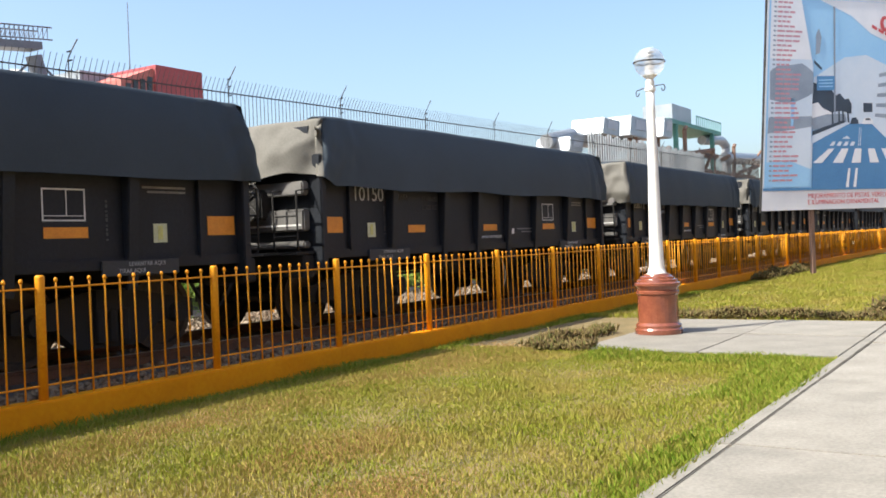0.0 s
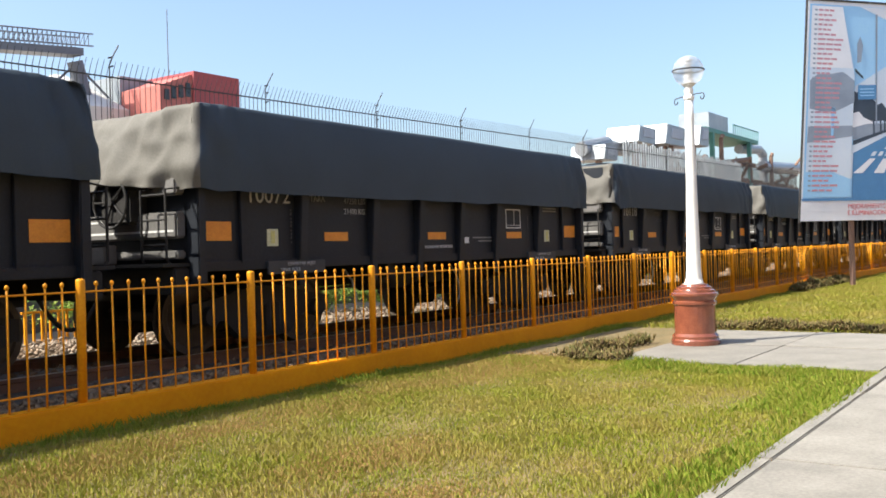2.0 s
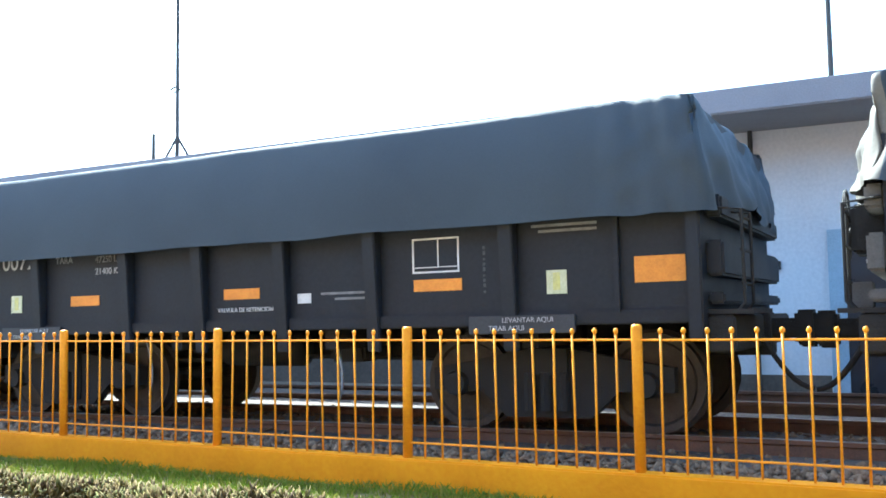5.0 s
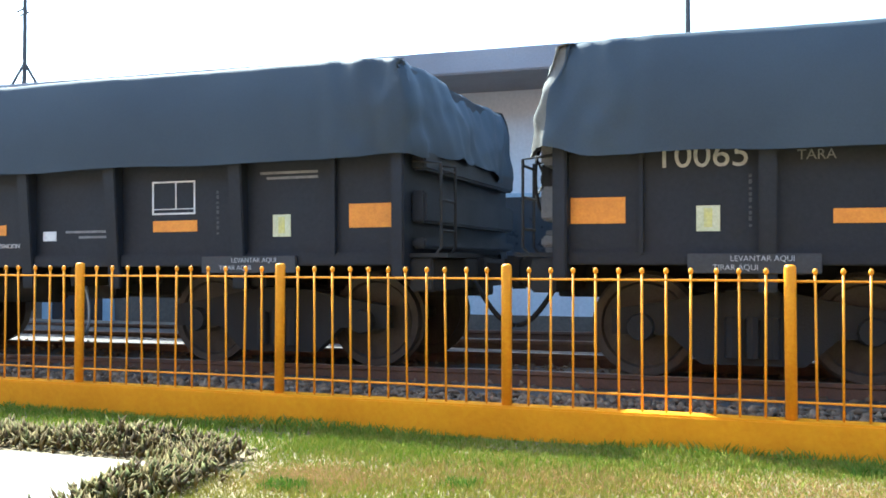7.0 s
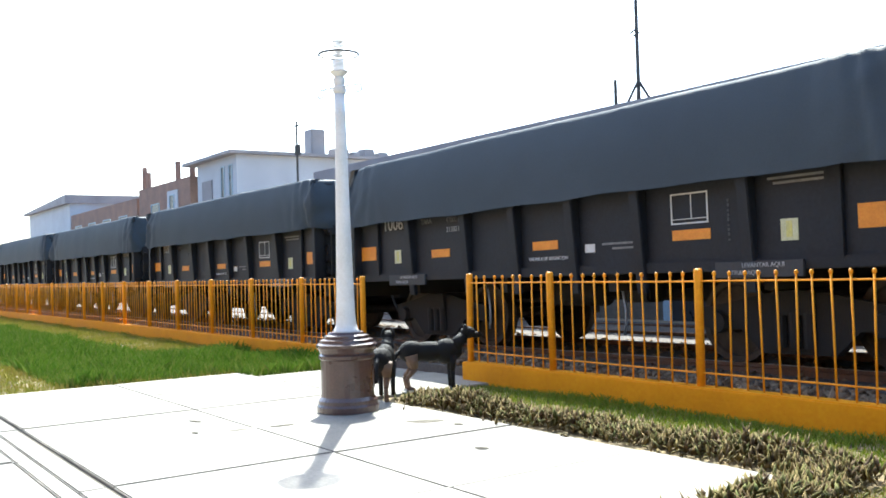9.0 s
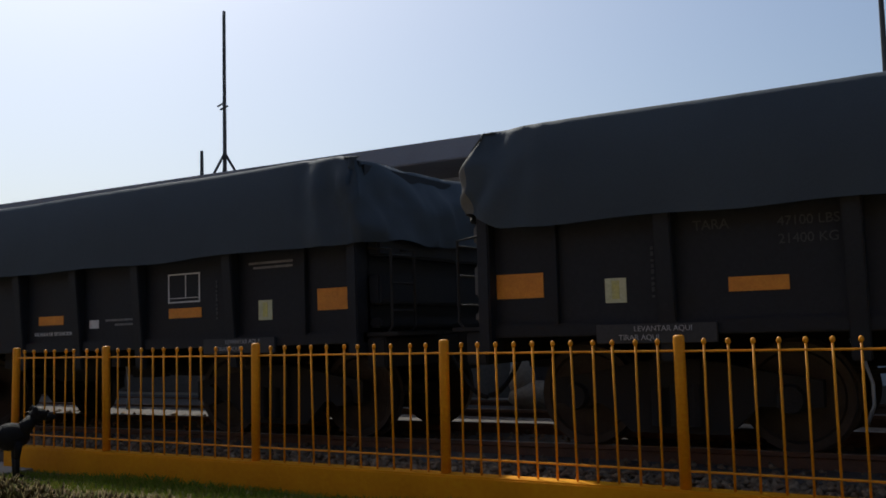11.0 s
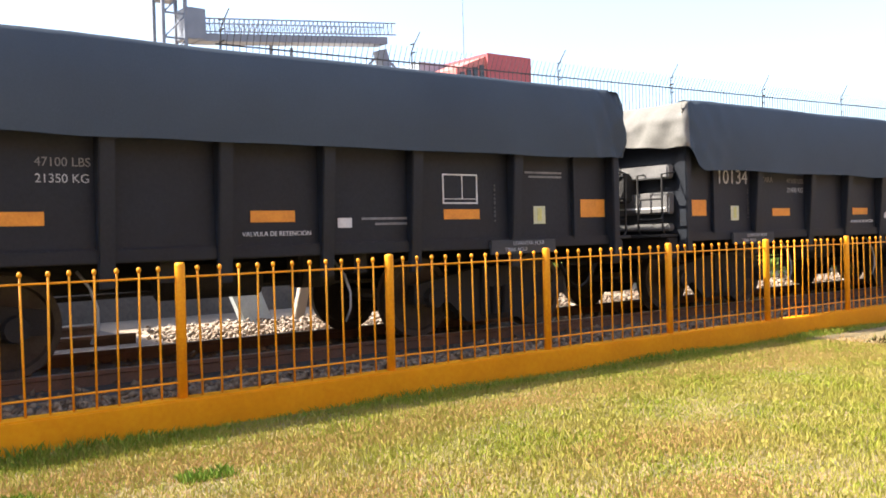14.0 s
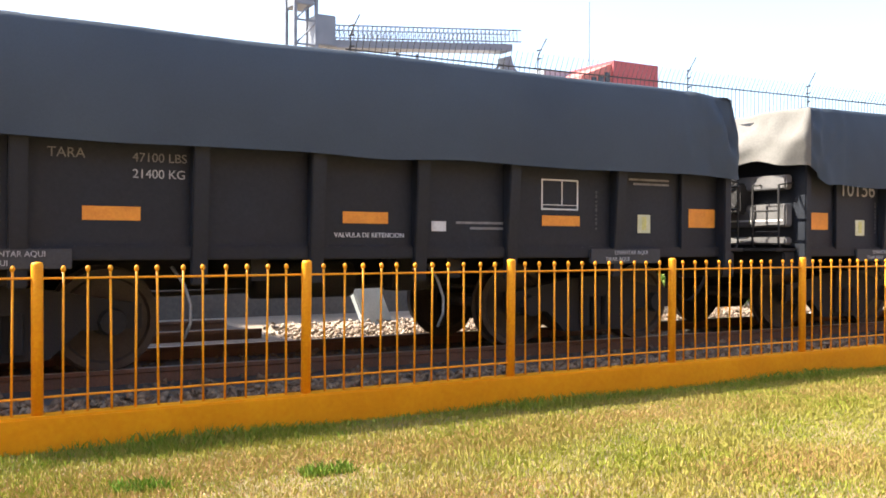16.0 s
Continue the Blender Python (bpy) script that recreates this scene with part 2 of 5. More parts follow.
M = dict(
    tarp=surface("tarpaulin", (0.053, 0.069, 0.085), (0.038, 0.05, 0.063), 0.68, scale=0.9, fine=70, bump=0.07, per_object=0.08, spec=0.22, grain=0.12),
    # same tarpaulin, its sun-facing end painted paler to stand for sunlight
    tarp_sunlit=surface("sunlit_tarpaulin_end", (0.165, 0.156, 0.136), (0.115, 0.109, 0.095), 0.8, scale=1.3, fine=40, bump=0.1, spec=0.2, grain=0.2),
    wagon=surface("wagon_paint", (0.016, 0.0195, 0.026), (0.0105, 0.0125, 0.0165), 0.55, scale=2.5, fine=35, bump=0.1, per_object=0.08, spec=0.3),
    under=surface("underframe", (0.02, 0.018, 0.016), (0.01, 0.009, 0.008), 0.8, scale=5, bump=0.3),
    # pale grey with sunlight painted in, for fittings on the sun-facing wagon end
    end_sunlit=surface("sunlit_end_steel", (0.18, 0.172, 0.162), (0.085, 0.082, 0.078), 0.75, scale=2, bump=0.15),
    wheel=surface("wheel_steel", (0.09, 0.075, 0.06), (0.04, 0.032, 0.026), 0.6, metal=0.5, scale=6, bump=0.1),
    orange=surface("orange_reflector", (0.78, 0.30, 0.03), (0.62, 0.22, 0.02), 0.55, scale=9, bump=0.0),
    white=surface("white_stencil", (0.72, 0.72, 0.7), (0.5, 0.5, 0.49), 0.7, scale=12, bump=0.0),
    number=surface("worn_number_paint", (0.52, 0.53, 0.53), (0.26, 0.265, 0.27), 0.7, scale=16, bump=0.0),
    dim=surface("rubbed_stencil", (0.09, 0.092, 0.095), (0.04, 0.04, 0.042), 0.7, scale=25, bump=0.0),
    faded=surface("faded_stencil", (0.25, 0.25, 0.25), (0.12, 0.12, 0.12), 0.7, scale=12, bump=0.0),
    yellow=surface("pale_yellow_card", (0.62, 0.58, 0.16), (0.5, 0.5, 0.25), 0.6, scale=14, bump=0.0),
    card=surface("bleached_card", (0.6, 0.6, 0.42), (0.5, 0.52, 0.3), 0.6, scale=14, bump=0.0),
    plate=surface("sill_plate", (0.042, 0.045, 0.05), (0.028, 0.03, 0.033), 0.6, scale=4, bump=0.1),
    fence=surface("yellow_enamel", (0.80, 0.33, 0.012), (0.68, 0.26, 0.01), 0.45, scale=5, fine=50, bump=0.08, per_object=0.06, spec=0.25),
    plinth=surface("painted_plinth", (0.80, 0.335, 0.008), (0.68, 0.26, 0.005), 0.65, scale=2.2, fine=30, bump=0.2, spec=0.15, grain=0.2),
    concrete=surface("pavement_concrete", (0.27, 0.25, 0.213), (0.17, 0.157, 0.132), 0.85, scale=2.1, fine=45, bump=0.2, per_object=0.13),
    joint=surface("joint_dirt", (0.13, 0.11, 0.08), (0.07, 0.06, 0.04), 0.95, scale=8, bump=0.3),
    soil=surface("lawn_soil", (0.24, 0.165, 0.075), (0.1, 0.085, 0.032), 0.95, scale=3.5, fine=40, bump=0.5),
    dirt=surface("track_dirt", (0.36, 0.28, 0.2), (0.2, 0.155, 0.11), 0.95, scale=0.8, fine=25, bump=0.5),
    oily=surface("oily_ballast", (0.12, 0.1, 0.085), (0.06, 0.05, 0.043), 0.9, scale=1.5, fine=25, bump=0.6),
    sleeper=surface("tarred_sleeper", (0.1, 0.075, 0.055), (0.05, 0.04, 0.03), 0.9, scale=6, bump=0.4),
    railside=surface("rusty_rail", (0.16, 0.08, 0.045), (0.09, 0.05, 0.03), 0.75, scale=8, bump=0.2),
    railtop=surface("polished_rail", (0.4, 0.37, 0.34), (0.26, 0.23, 0.2), 0.4, metal=1.0, scale=5, bump=0.02),
    lampwhite=surface("white_lamp_paint", (0.8, 0.79, 0.75), (0.66, 0.65, 0.6), 0.45, scale=5, bump=0.05),
    lampbase=surface("glazed_brown_base", (0.24, 0.075, 0.04), (0.15, 0.045, 0.027), 0.22, scale=6, bump=0.05, coat=0.6),
    lampdark=surface("dark_brown_base", (0.095, 0.055, 0.045), (0.06, 0.035, 0.03), 0.3, scale=6, bump=0.05, coat=0.4),
    iron=surface("wrought_iron", (0.04, 0.037, 0.035), (0.02, 0.02, 0.02), 0.6, scale=8, bump=0.1),
    globe=thin_glass("clear_globe"),
    bulb=surface("lamp_fitting", (0.75, 0.75, 0.73), (0.5, 0.5, 0.5), 0.4, scale=8, bump=0),
    wall=surface("white_render", (0.74, 0.75, 0.76), (0.6, 0.61, 0.63), 0.85, scale=0.7, fine=20, bump=0.1),
    dirtyband=surface("grimy_render", (0.17, 0.135, 0.105), (0.09, 0.075, 0.06), 0.9, scale=1.4, fine=20, bump=0.2),
    roofslab=surface("grey_roof_slab", (0.33, 0.32, 0.33), (0.22, 0.21, 0.22), 0.85, scale=0.8, bump=0.15),
    bluegrey=surface("blue_grey_render", (0.5, 0.53, 0.57), (0.4, 0.42, 0.46), 0.85, scale=0.6, bump=0.1),
    brick=surface("bare_brick", (0.3, 0.19, 0.14), (0.18, 0.12, 0.1), 0.9, scale=1.2, fine=14, bump=0.4),
    darkopen=surface("dark_opening", (0.03, 0.035, 0.045), (0.015, 0.018, 0.022), 0.3, scale=3, bump=0.0),
    doorblue=surface("pale_blue_frame", (0.4, 0.5, 0.58), (0.3, 0.39, 0.46), 0.6, scale=4, bump=0.05),
    red=surface("red_cladding", (0.36, 0.075, 0.08), (0.3, 0.06, 0.065), 0.7, scale=0.4, fine=8, bump=0.05),
    pinkred=surface("bleached_red_cladding", (0.5, 0.16, 0.13), (0.4, 0.12, 0.1), 0.7, scale=0.4, fine=8, bump=0.05),
    steel=surface("galvanised_steel", (0.17, 0.19, 0.22), (0.12, 0.135, 0.16), 0.6, metal=0.0, scale=1, bump=0.05),
    duct=surface("aluminium_duct", (0.38, 0.41, 0.44), (0.26, 0.29, 0.32), 0.45, metal=0.4, scale=0.8, bump=0.05),
    green=surface("green_steel", (0.1, 0.3, 0.25), (0.06, 0.2, 0.17), 0.6, scale=1, bump=0.05),
    rust=surface("rusty_plant", (0.27, 0.16, 0.11), (0.15, 0.1, 0.08), 0.85, scale=0.7, bump=0.2),
    greyroof=surface("grey_roof_sheet", (0.3, 0.33, 0.36), (0.22, 0.25, 0.27), 0.6, scale=0.5, bump=0.05),
    cone=surface("silo_cone", (0.62, 0.6, 0.56), (0.45, 0.43, 0.4), 0.6, scale=0.4, bump=0.05),
    dog=surface("black_coat", (0.012, 0.0105, 0.0095), (0.006, 0.0055, 0.005), 0.7, scale=14, fine=160, bump=0.5, spec=0.25),
    dogtan=surface("tan_coat", (0.2, 0.12, 0.07), (0.12, 0.07, 0.04), 0.7, scale=14, fine=160, bump=0.5),
    poster=surface("poster_sheet", (0.78, 0.8, 0.83), (0.7, 0.73, 0.77), 0.5, scale=2, bump=0.02),
    psky=surface("poster_sky", (0.36, 0.62, 0.85), (0.25, 0.52, 0.8), 0.5, scale=0.35, bump=0.02),
    proad=surface("poster_road", (0.1, 0.28, 0.5), (0.06, 0.2, 0.42), 0.5, scale=0.6, bump=0.02),
    pcloud=surface("poster_pale", (0.66, 0.74, 0.82), (0.5, 0.62, 0.74), 0.5, scale=0.7, bump=0.02),
    pdark=surface("poster_dark", (0.05, 0.08, 0.12), (0.03, 0.05, 0.07), 0.5, scale=1.4, bump=0.02),
    pmid=surface("poster_mid", (0.32, 0.38, 0.46), (0.2, 0.26, 0.33), 0.5, scale=1.4, bump=0.02),
    pfaint=surface("poster_faded_red", (0.6, 0.27, 0.3), (0.45, 0.25, 0.32), 0.5, scale=3, bump=0.0),
    pred=surface("poster_red", (0.6, 0.1, 0.1), (0.5, 0.08, 0.09), 0.5, scale=4, bump=0.0),
    lightblock=surface("pale_block", (0.6, 0.66, 0.64), (0.45, 0.5, 0.49), 0.8, scale=3, bump=0.2),
    bark=surface("bark", (0.13, 0.09, 0.06), (0.07, 0.05, 0.035), 0.9, scale=5, bump=0.5),
    stones=islands("ballast_stones", [(0.115, 0.072, 0.04), (0.17, 0.11, 0.062), (0.235, 0.165, 0.1), (0.14, 0.09, 0.052)], 0.9),
    rubble=islands("pale_rubble", [(0.30, 0.235, 0.17), (0.21, 0.145, 0.10), (0.37, 0.31, 0.24), (0.26, 0.175, 0.115)], 0.9),
    grass=islands("grass_blades", [(0.145, 0.185, 0.016), (0.2, 0.23, 0.026), (0.25, 0.245, 0.036), (0.3, 0.255, 0.06)], 0.65, 1.3,
                  [(0.27, 0.225, 0.05), (0.3, 0.245, 0.06), (0.23, 0.225, 0.036), (0.33, 0.265, 0.085)], thin=0.12),
    drygrass=islands("dead_grass", [(0.30, 0.185, 0.07), (0.37, 0.23, 0.09), (0.42, 0.28, 0.12), (0.25, 0.16, 0.055)], 0.75, thin=0.2),
    edging=islands("edge_grass", [(0.1, 0.17, 0.014), (0.15, 0.21, 0.02), (0.2, 0.24, 0.03), (0.28, 0.26, 0.06)], 0.65, thin=0.14),
    lush=islands("lush_grass", [(0.06, 0.13, 0.011), (0.1, 0.18, 0.018), (0.13, 0.2, 0.026), (0.18, 0.21, 0.045)], 0.6, thin=0.14),
    border=islands("dry_succulents", [(0.11, 0.075, 0.035), (0.16, 0.12, 0.045), (0.09, 0.1, 0.03), (0.2, 0.15, 0.07), (0.075, 0.05, 0.03)], 0.8, thin=0.08),
    leaf=islands("leaves", [(0.03, 0.06, 0.015), (0.05, 0.09, 0.02), (0.07, 0.11, 0.03)], 0.6, thin=0.14),
    shrub=islands("shrub_leaves", [(0.12, 0.22, 0.04), (0.2, 0.3, 0.06), (0.3, 0.34, 0.09)], 0.6, thin=0.14),
)


# ---- mesh helpers ----
def box(bm, x0, x1, y0, y1, z0, z1, m=None):
    v = [bm.verts.new((x, y, z)) for x in (x0, x1) for y in (y0, y1) for z in (z0, z1)]
    if m is not None:
        for q in v:
            q.co = m @ q.co
    for f in ((0, 1, 3, 2), (4, 6, 7, 5), (0, 4, 5, 1), (2, 3, 7, 6), (0, 2, 6, 4), (1, 5, 7, 3)):
        bm.faces.new([v[i] for i in f])
    return v


def rod(bm, a, b, r0, r1=None, seg=8):
    """A round bar from a to b."""
    a, b = Vector(a), Vector(b)
    r1 = r0 if r1 is None else r1
    turn = (b - a).to_track_quat("Z", "Y").to_matrix()
    rings = []
    for p, r in ((a, r0), (b, r1)):
        rings.append([bm.verts.new(p + turn @ Vector((r * math.cos(2 * math.pi * i / seg), r * math.sin(2 * math.pi * i / seg), 0))) for i in range(seg)])
    for i in range(seg):
        bm.faces.new((rings[0][i], rings[0][(i + 1) % seg], rings[1][(i + 1) % seg], rings[1][i]))
    bm.faces.new(rings[0][::-1])
    bm.faces.new(rings[1])


def lathe(bm, profile, seg=24, centre=(0, 0, 0), axis="Z"):
    """A turned body from (radius, height) pairs."""
    rings = []
    for r, h in profile:
        ring = []
        for i in range(seg):
            a = 2 * math.pi * i / seg
            p = (r * math.cos(a), r * math.sin(a), h) if axis == "Z" else (r * math.cos(a), h, r * math.sin(a))
            ring.append(bm.verts.new(Vector(p) + Vector(centre)))
        rings.append(ring)
    for p, q in zip(rings, rings[1:]):
        for i in range(seg):
            bm.faces.new((p[i], p[(i + 1) % seg], q[(i + 1) % seg], q[i]))
    bm.faces.new(rings[0][::-1])
    bm.faces.new(rings[-1])


def curve_rod(bm, pts, r, seg=6):
    """One smooth round tube through the points."""
    pts = [Vector(p) for p in pts]
    rings = []
    for i, p in enumerate(pts):
        d = (pts[min(i + 1, len(pts) - 1)] - pts[max(i - 1, 0)]).normalized()
        a = d.cross(Vector((0.31, 0.87, 0.38))).normalized()
        b = d.cross(a)
        rings.append([bm.verts.new(p + (a * math.cos(6.28319 * k / seg) + b * math.sin(6.28319 * k / seg)) * r) for k in range(seg)])
    for q, w in zip(rings, rings[1:]):
        for k in range(seg):
            bm.faces.new((q[k], q[(k + 1) % seg], w[(k + 1) % seg], w[k]))
    bm.faces.new(rings[0][::-1])
    bm.faces.new(rings[-1])


def blob(bm, centre, radii, turn=None, seg=10, rings=7, rough=0.0):
    vs = bmesh.ops.create_uvsphere(bm, u_segments=seg, v_segments=rings, radius=1.0)["verts"]
    for v in vs:
        k = 1 + rough * noise.noise(v.co * 2.3 + Vector(centre))
        p = Vector((v.co.x * radii[0] * k, v.co.y * radii[1] * k, v.co.z * radii[2] * k))
        v.co = (turn @ p if turn is not None else p) + Vector(centre)


def finish(bm, bevel=0.0, smooth=False):
    if bevel:
        bmesh.ops.bevel(bm, geom=bm.edges[:], offset=bevel, segments=2, affect="EDGES", clamp_overlap=True)
    bmesh.ops.recalc_face_normals(bm, faces=bm.faces[:])
    me = bpy.data.meshes.new("mesh")
    bm.to_mesh(me)
    bm.free()
    if smooth:
        for p in me.polygons:
            p.use_smooth = True
    return me


def part(name, bm, material, parent=None, label="", bevel=0.0, smooth=False):
    """Links a bmesh as one mesh object under a thing or a part."""
    me = bm if isinstance(bm, bpy.types.Mesh) else finish(bm, bevel, smooth)
    if not me.materials:
        me.materials.append(M[material])
    ob = new(name, me)
    if parent is not None:
        ob.parent = parent
    return tagged(ob, label)


def thing(name, m, label, category, group="", kind=""):
    ob = new(name)
    ob.matrix_basis = m
    ob.empty_display_size = 0.2
    return tagged(ob, label, category, group, kind)


def boxes(*rows):
    bm = bmesh.new()
    for r in rows:
        box(bm, *r)
    return bm


def soup(name, verts, faces, material, kind="stuff", label="", category=""):
    """A mesh object from arrays, for what nobody could count."""
    me = bpy.data.meshes.new(name)
    nv, nf, k = len(verts), len(faces), faces.shape[1]
    me.vertices.add(nv)
    me.vertices.foreach_set("co", np.asarray(verts, dtype=np.float32).ravel())
    me.loops.add(nf * k)
    me.loops.foreach_set("vertex_index", np.asarray(faces, dtype=np.int32).ravel())
    me.polygons.add(nf)
    me.polygons.foreach_set("loop_start", np.arange(0, nf * k, k, dtype=np.int32))
    me.polygons.foreach_set("loop_total", np.full(nf, k, dtype=np.int32))
    me.update(calc_edges=True)
    me.materials.append(M[material])
    return tagged(new(name, me), label, category, "", kind)


def lettering(text, height, material, parent, x, z, y, align="LEFT", name="lettering", turn=None, squeeze=1.0):
    """Words in the built-in font, standing on a side that faces -y."""
    cu = bpy.data.curves.new("text", "FONT")
    cu.body, cu.size, cu.align_x, cu.extrude = text, height * 1.38, align, 0.002
    tmp = bpy.data.objects.new("text", cu)
    scene.collection.objects.link(tmp)
    me = bpy.data.meshes.new_from_object(tmp.evaluated_get(bpy.context.evaluated_depsgraph_get()))
    bpy.data.objects.remove(tmp)
    me.materials.clear()
    me.materials.append(M[material])
    me.transform(Matrix.Diagonal((squeeze, 1, 1, 1)))
    ob = new(name, me)
    ob.parent = parent
    ob.matrix_basis = Matrix.Translation((x, y, z)) @ (turn or pose(0, 0, 0, 90, 0, 0))
    return ob


# ---- ground ----
def sheet(name, x0, x1, y0, y1, z0, z1, material, label, category="ground", bevel=0.0):
    return tagged(part(name, boxes((x0, x1, y0, y1, z0, z1)), material, None, label, bevel), category=category, kind="structure")


bm = bmesh.new()
box(bm, -900, 900, -900, 900, -0.5, -0.02)
ground = tagged(part("ground", bm, "dirt", None, "dry brown earth reaching to the horizon"), category="ground", kind="structure")
sheet("lawn_ground", -60, 80, -4.77, 0.0, -0.3, 0.0, "soil", "dry yellow-green lawn soil in front of the fence", "lawn")
sheet("lawn_ground_far_side", -60, 80, -30, -8.2, -0.3, 0.0, "soil", "dry lawn soil behind the walkway", "lawn")
sheet("track_bed", -140, 160, 0.09, 4.4, -0.3, 0.13, "oily", "dark oily ballast bed of the railway track", "track bed")
sheet("second_track_bed", -140, 3.4, 4.4, 7.2, -0.3, 0.116, "oily", "dark ballast of the disused second track", "track bed")
sheet("yard_ground", -140, 160, 4.4, 60, -0.3, 0.10, "dirt", "sunlit brown dirt yard behind the track", "ground")

# ---- pavement slabs: walkway and the two small squares round the lamps ----
pavement = tagged(part("pavement", boxes((-60, 80, -8.2, -4.77, -0.3, -0.012)), "joint", None, "pale concrete walkway with dirty joints"), category="pavement", kind="structure")
square_l = tagged(part("pavement_square_left", boxes((-13.15, -5.33, -4.77, -1.55, -0.3, 0.004), (-12.6, -9.95, -1.55, 0.6, -0.3, 0.004)), "joint", None, "pale concrete square with dirty joints"), category="pavement", kind="structure")
square_r = tagged(part("pavement_square_right", boxes((9.2, 13.0, -4.77, -1.9, -0.3, 0.004)), "joint", None, "pale concrete square with dirty joints"), category="pavement", kind="structure")


def slab_mesh(w, d):
    bm = boxes((0, w, 0, d, -0.05, 0.03))
    return finish(bm, 0.008)


def lay(parent, x0, x1, y0, y1, nx, ny, gap=0.009):
    w, d = (x1 - x0) / nx, (y1 - y0) / ny
    me = slab_mesh(w - gap, d - gap)
    for i in range(nx):
        for j in range(ny):
            s = part("slab", me, "concrete", parent)
            s.location = (x0 + i * w + gap / 2, y0 + j * d + gap / 2, random.uniform(-0.003, 0.003))
            s.rotation_euler = (radians(random.uniform(-0.12, 0.12)), radians(random.uniform(-0.12, 0.12)), 0)


lay(pavement, -31.21, 43.85, -4.885, -4.77, 27, 1, 0.008)
lay(pavement, -31.21, 43.85, -8.2, -4.885, 27, 2, 0.014)
lay(square_l, -13.15, -5.05, -4.57, -3.1, 6, 1, 0.012)
lay(square_l, -13.15, -5.05, -3.1, -1.55, 6, 1, 0.012)
lay(square_l, -13.15, -5.05, -4.765, -4.6, 3, 1)
lay(square_l, -12.6, -9.95, -1.55, 0.6, 2, 1)
lay(square_r, 9.2, 13.0, -4.765, -1.9, 2, 2)
# litter and stains left on the left square
for x, y, w, d, turn in ((-9.75, -3.35, 0.16, 0.05, 20), (-9.05, -3.25, 0.22, 0.05, 80), (-9.0, -2.9, 0.2, 0.04, 85), (-8.35, -1.95, 0.3, 0.13, 60), (-8.05, -1.85, 0.1, 0.06, 10), (-7.15, -2.3, 0.1, 0.03, 40), (-9.2, -3.55, 0.09, 0.05, 0)):
    leaf_ = thing("dry_leaf", pose(x, y, 0.031, 0, 0, turn), "dead brown leaf lying on the paving", "leaf", "litter on the paving")
    bm = bmesh.new()
    lathe(bm, [(0.5, 0.0), (0.42, 0.12), (0.15, 0.2), (0.0, 0.12)], 7)
    for v in bm.verts:
        v.co = Vector((v.co.x * w * (1 + 0.3 * math.sin(5 * v.co.y)), v.co.y * d, v.co.z * 0.05))
    part("blade", bm, "joint", leaf_)


# ---- grass, borders, stones ----
def blades(name, areas, n, height, width, material, label, seed, patchy=0.0, spots=()):
    """Grass: bent blades of two triangles, spread over rectangles (x0, x1, y0, y1), each weighted by its area."""
    r = np.random.RandomState(seed)
    a = np.array([(q[1] - q[0]) * (q[3] - q[2]) for q in areas])
    pick = r.choice(len(areas), n, p=a / a.sum())
    q = np.array(areas)[pick]
    x, y = q[:, 0] + r.rand(n) * (q[:, 1] - q[:, 0]), q[:, 2] + r.rand(n) * (q[:, 3] - q[:, 2])
    if len(spots):
        c = np.array(spots)[r.randint(0, len(spots), n)]
        x, y = c[:, 0] + r.randn(n) * c[:, 2], np.minimum(c[:, 1] + r.randn(n) * c[:, 3], -0.15)
    h = height * (0.45 + 0.8 * r.rand(n))
    if patchy:
        h *= 0.6 + patchy * (0.5 + 0.5 * np.sin(x * 2.1 + 1.3 * np.sin(y * 1.7)) * np.cos(y * 2.6 + 0.8 * np.sin(x * 1.1)))
    ang, lean = r.rand(n) * 6.283, 0.75 * h * r.rand(n)
    w = width * (0.6 + 0.7 * r.rand(n))
    dx, dy = np.cos(ang) * w, np.sin(ang) * w
    lx, ly = np.cos(ang + 1.57) * lean, np.sin(ang + 1.57) * lean
    z = np.zeros(n) - 0.005
    v = np.stack([np.stack([x - dx, y - dy, z], 1), np.stack([x + dx, y + dy, z], 1),
                  np.stack([x + lx * 0.35 + dx * 0.7, y + ly * 0.35 + dy * 0.7, z + h * 0.6], 1), np.stack([x + lx, y + ly, z + h], 1)], 1)
    f = np.arange(n)[:, None] * 4
    faces = np.concatenate([f + np.array([[0, 1, 2]]), f + np.array([[0, 2, 3]])], 0)
    return soup(name, v.reshape(-1, 3), faces, material, "stuff", label, "grass")


LAWN = [(-4.9, 9.2, -4.78, -0.12)]
blades("lawn_grass", LAWN, 400000, 0.04, 0.0034, "grass", "short yellowing lawn grass with dry patches", 1, 0.5)
SPOTS = [(-3.2, -1.1, 0.5, 0.25), (-1.6, -1.0, 0.6, 0.22), (-0.2, -1.3, 0.5, 0.3), (0.9, -1.05, 0.6, 0.2), (2.2, -1.15, 0.7, 0.2), (3.8, -0.95, 0.8, 0.18), (5.6, -1.0, 0.9, 0.2), (7.6, -1.1, 0.8, 0.25),
         (0.4, -2.0, 0.45, 0.3), (1.7, -2.4, 0.4, 0.25), (-0.9, -2.3, 0.5, 0.3), (1.0, -3.1, 0.35, 0.3), (-2.6, -2.7, 0.5, 0.4), (0.1, -3.4, 0.3, 0.25),
         (2.3, -4.1, 0.35, 0.22), (1.3, -4.3, 0.3, 0.2), (3.1, -3.5, 0.3, 0.18), (3.9, -2.6, 0.4, 0.2), (8.3, -1.3, 0.6, 0.3), (8.2, -0.7, 0.7, 0.2), (-4.3, -1.5, 0.2, 0.15)]
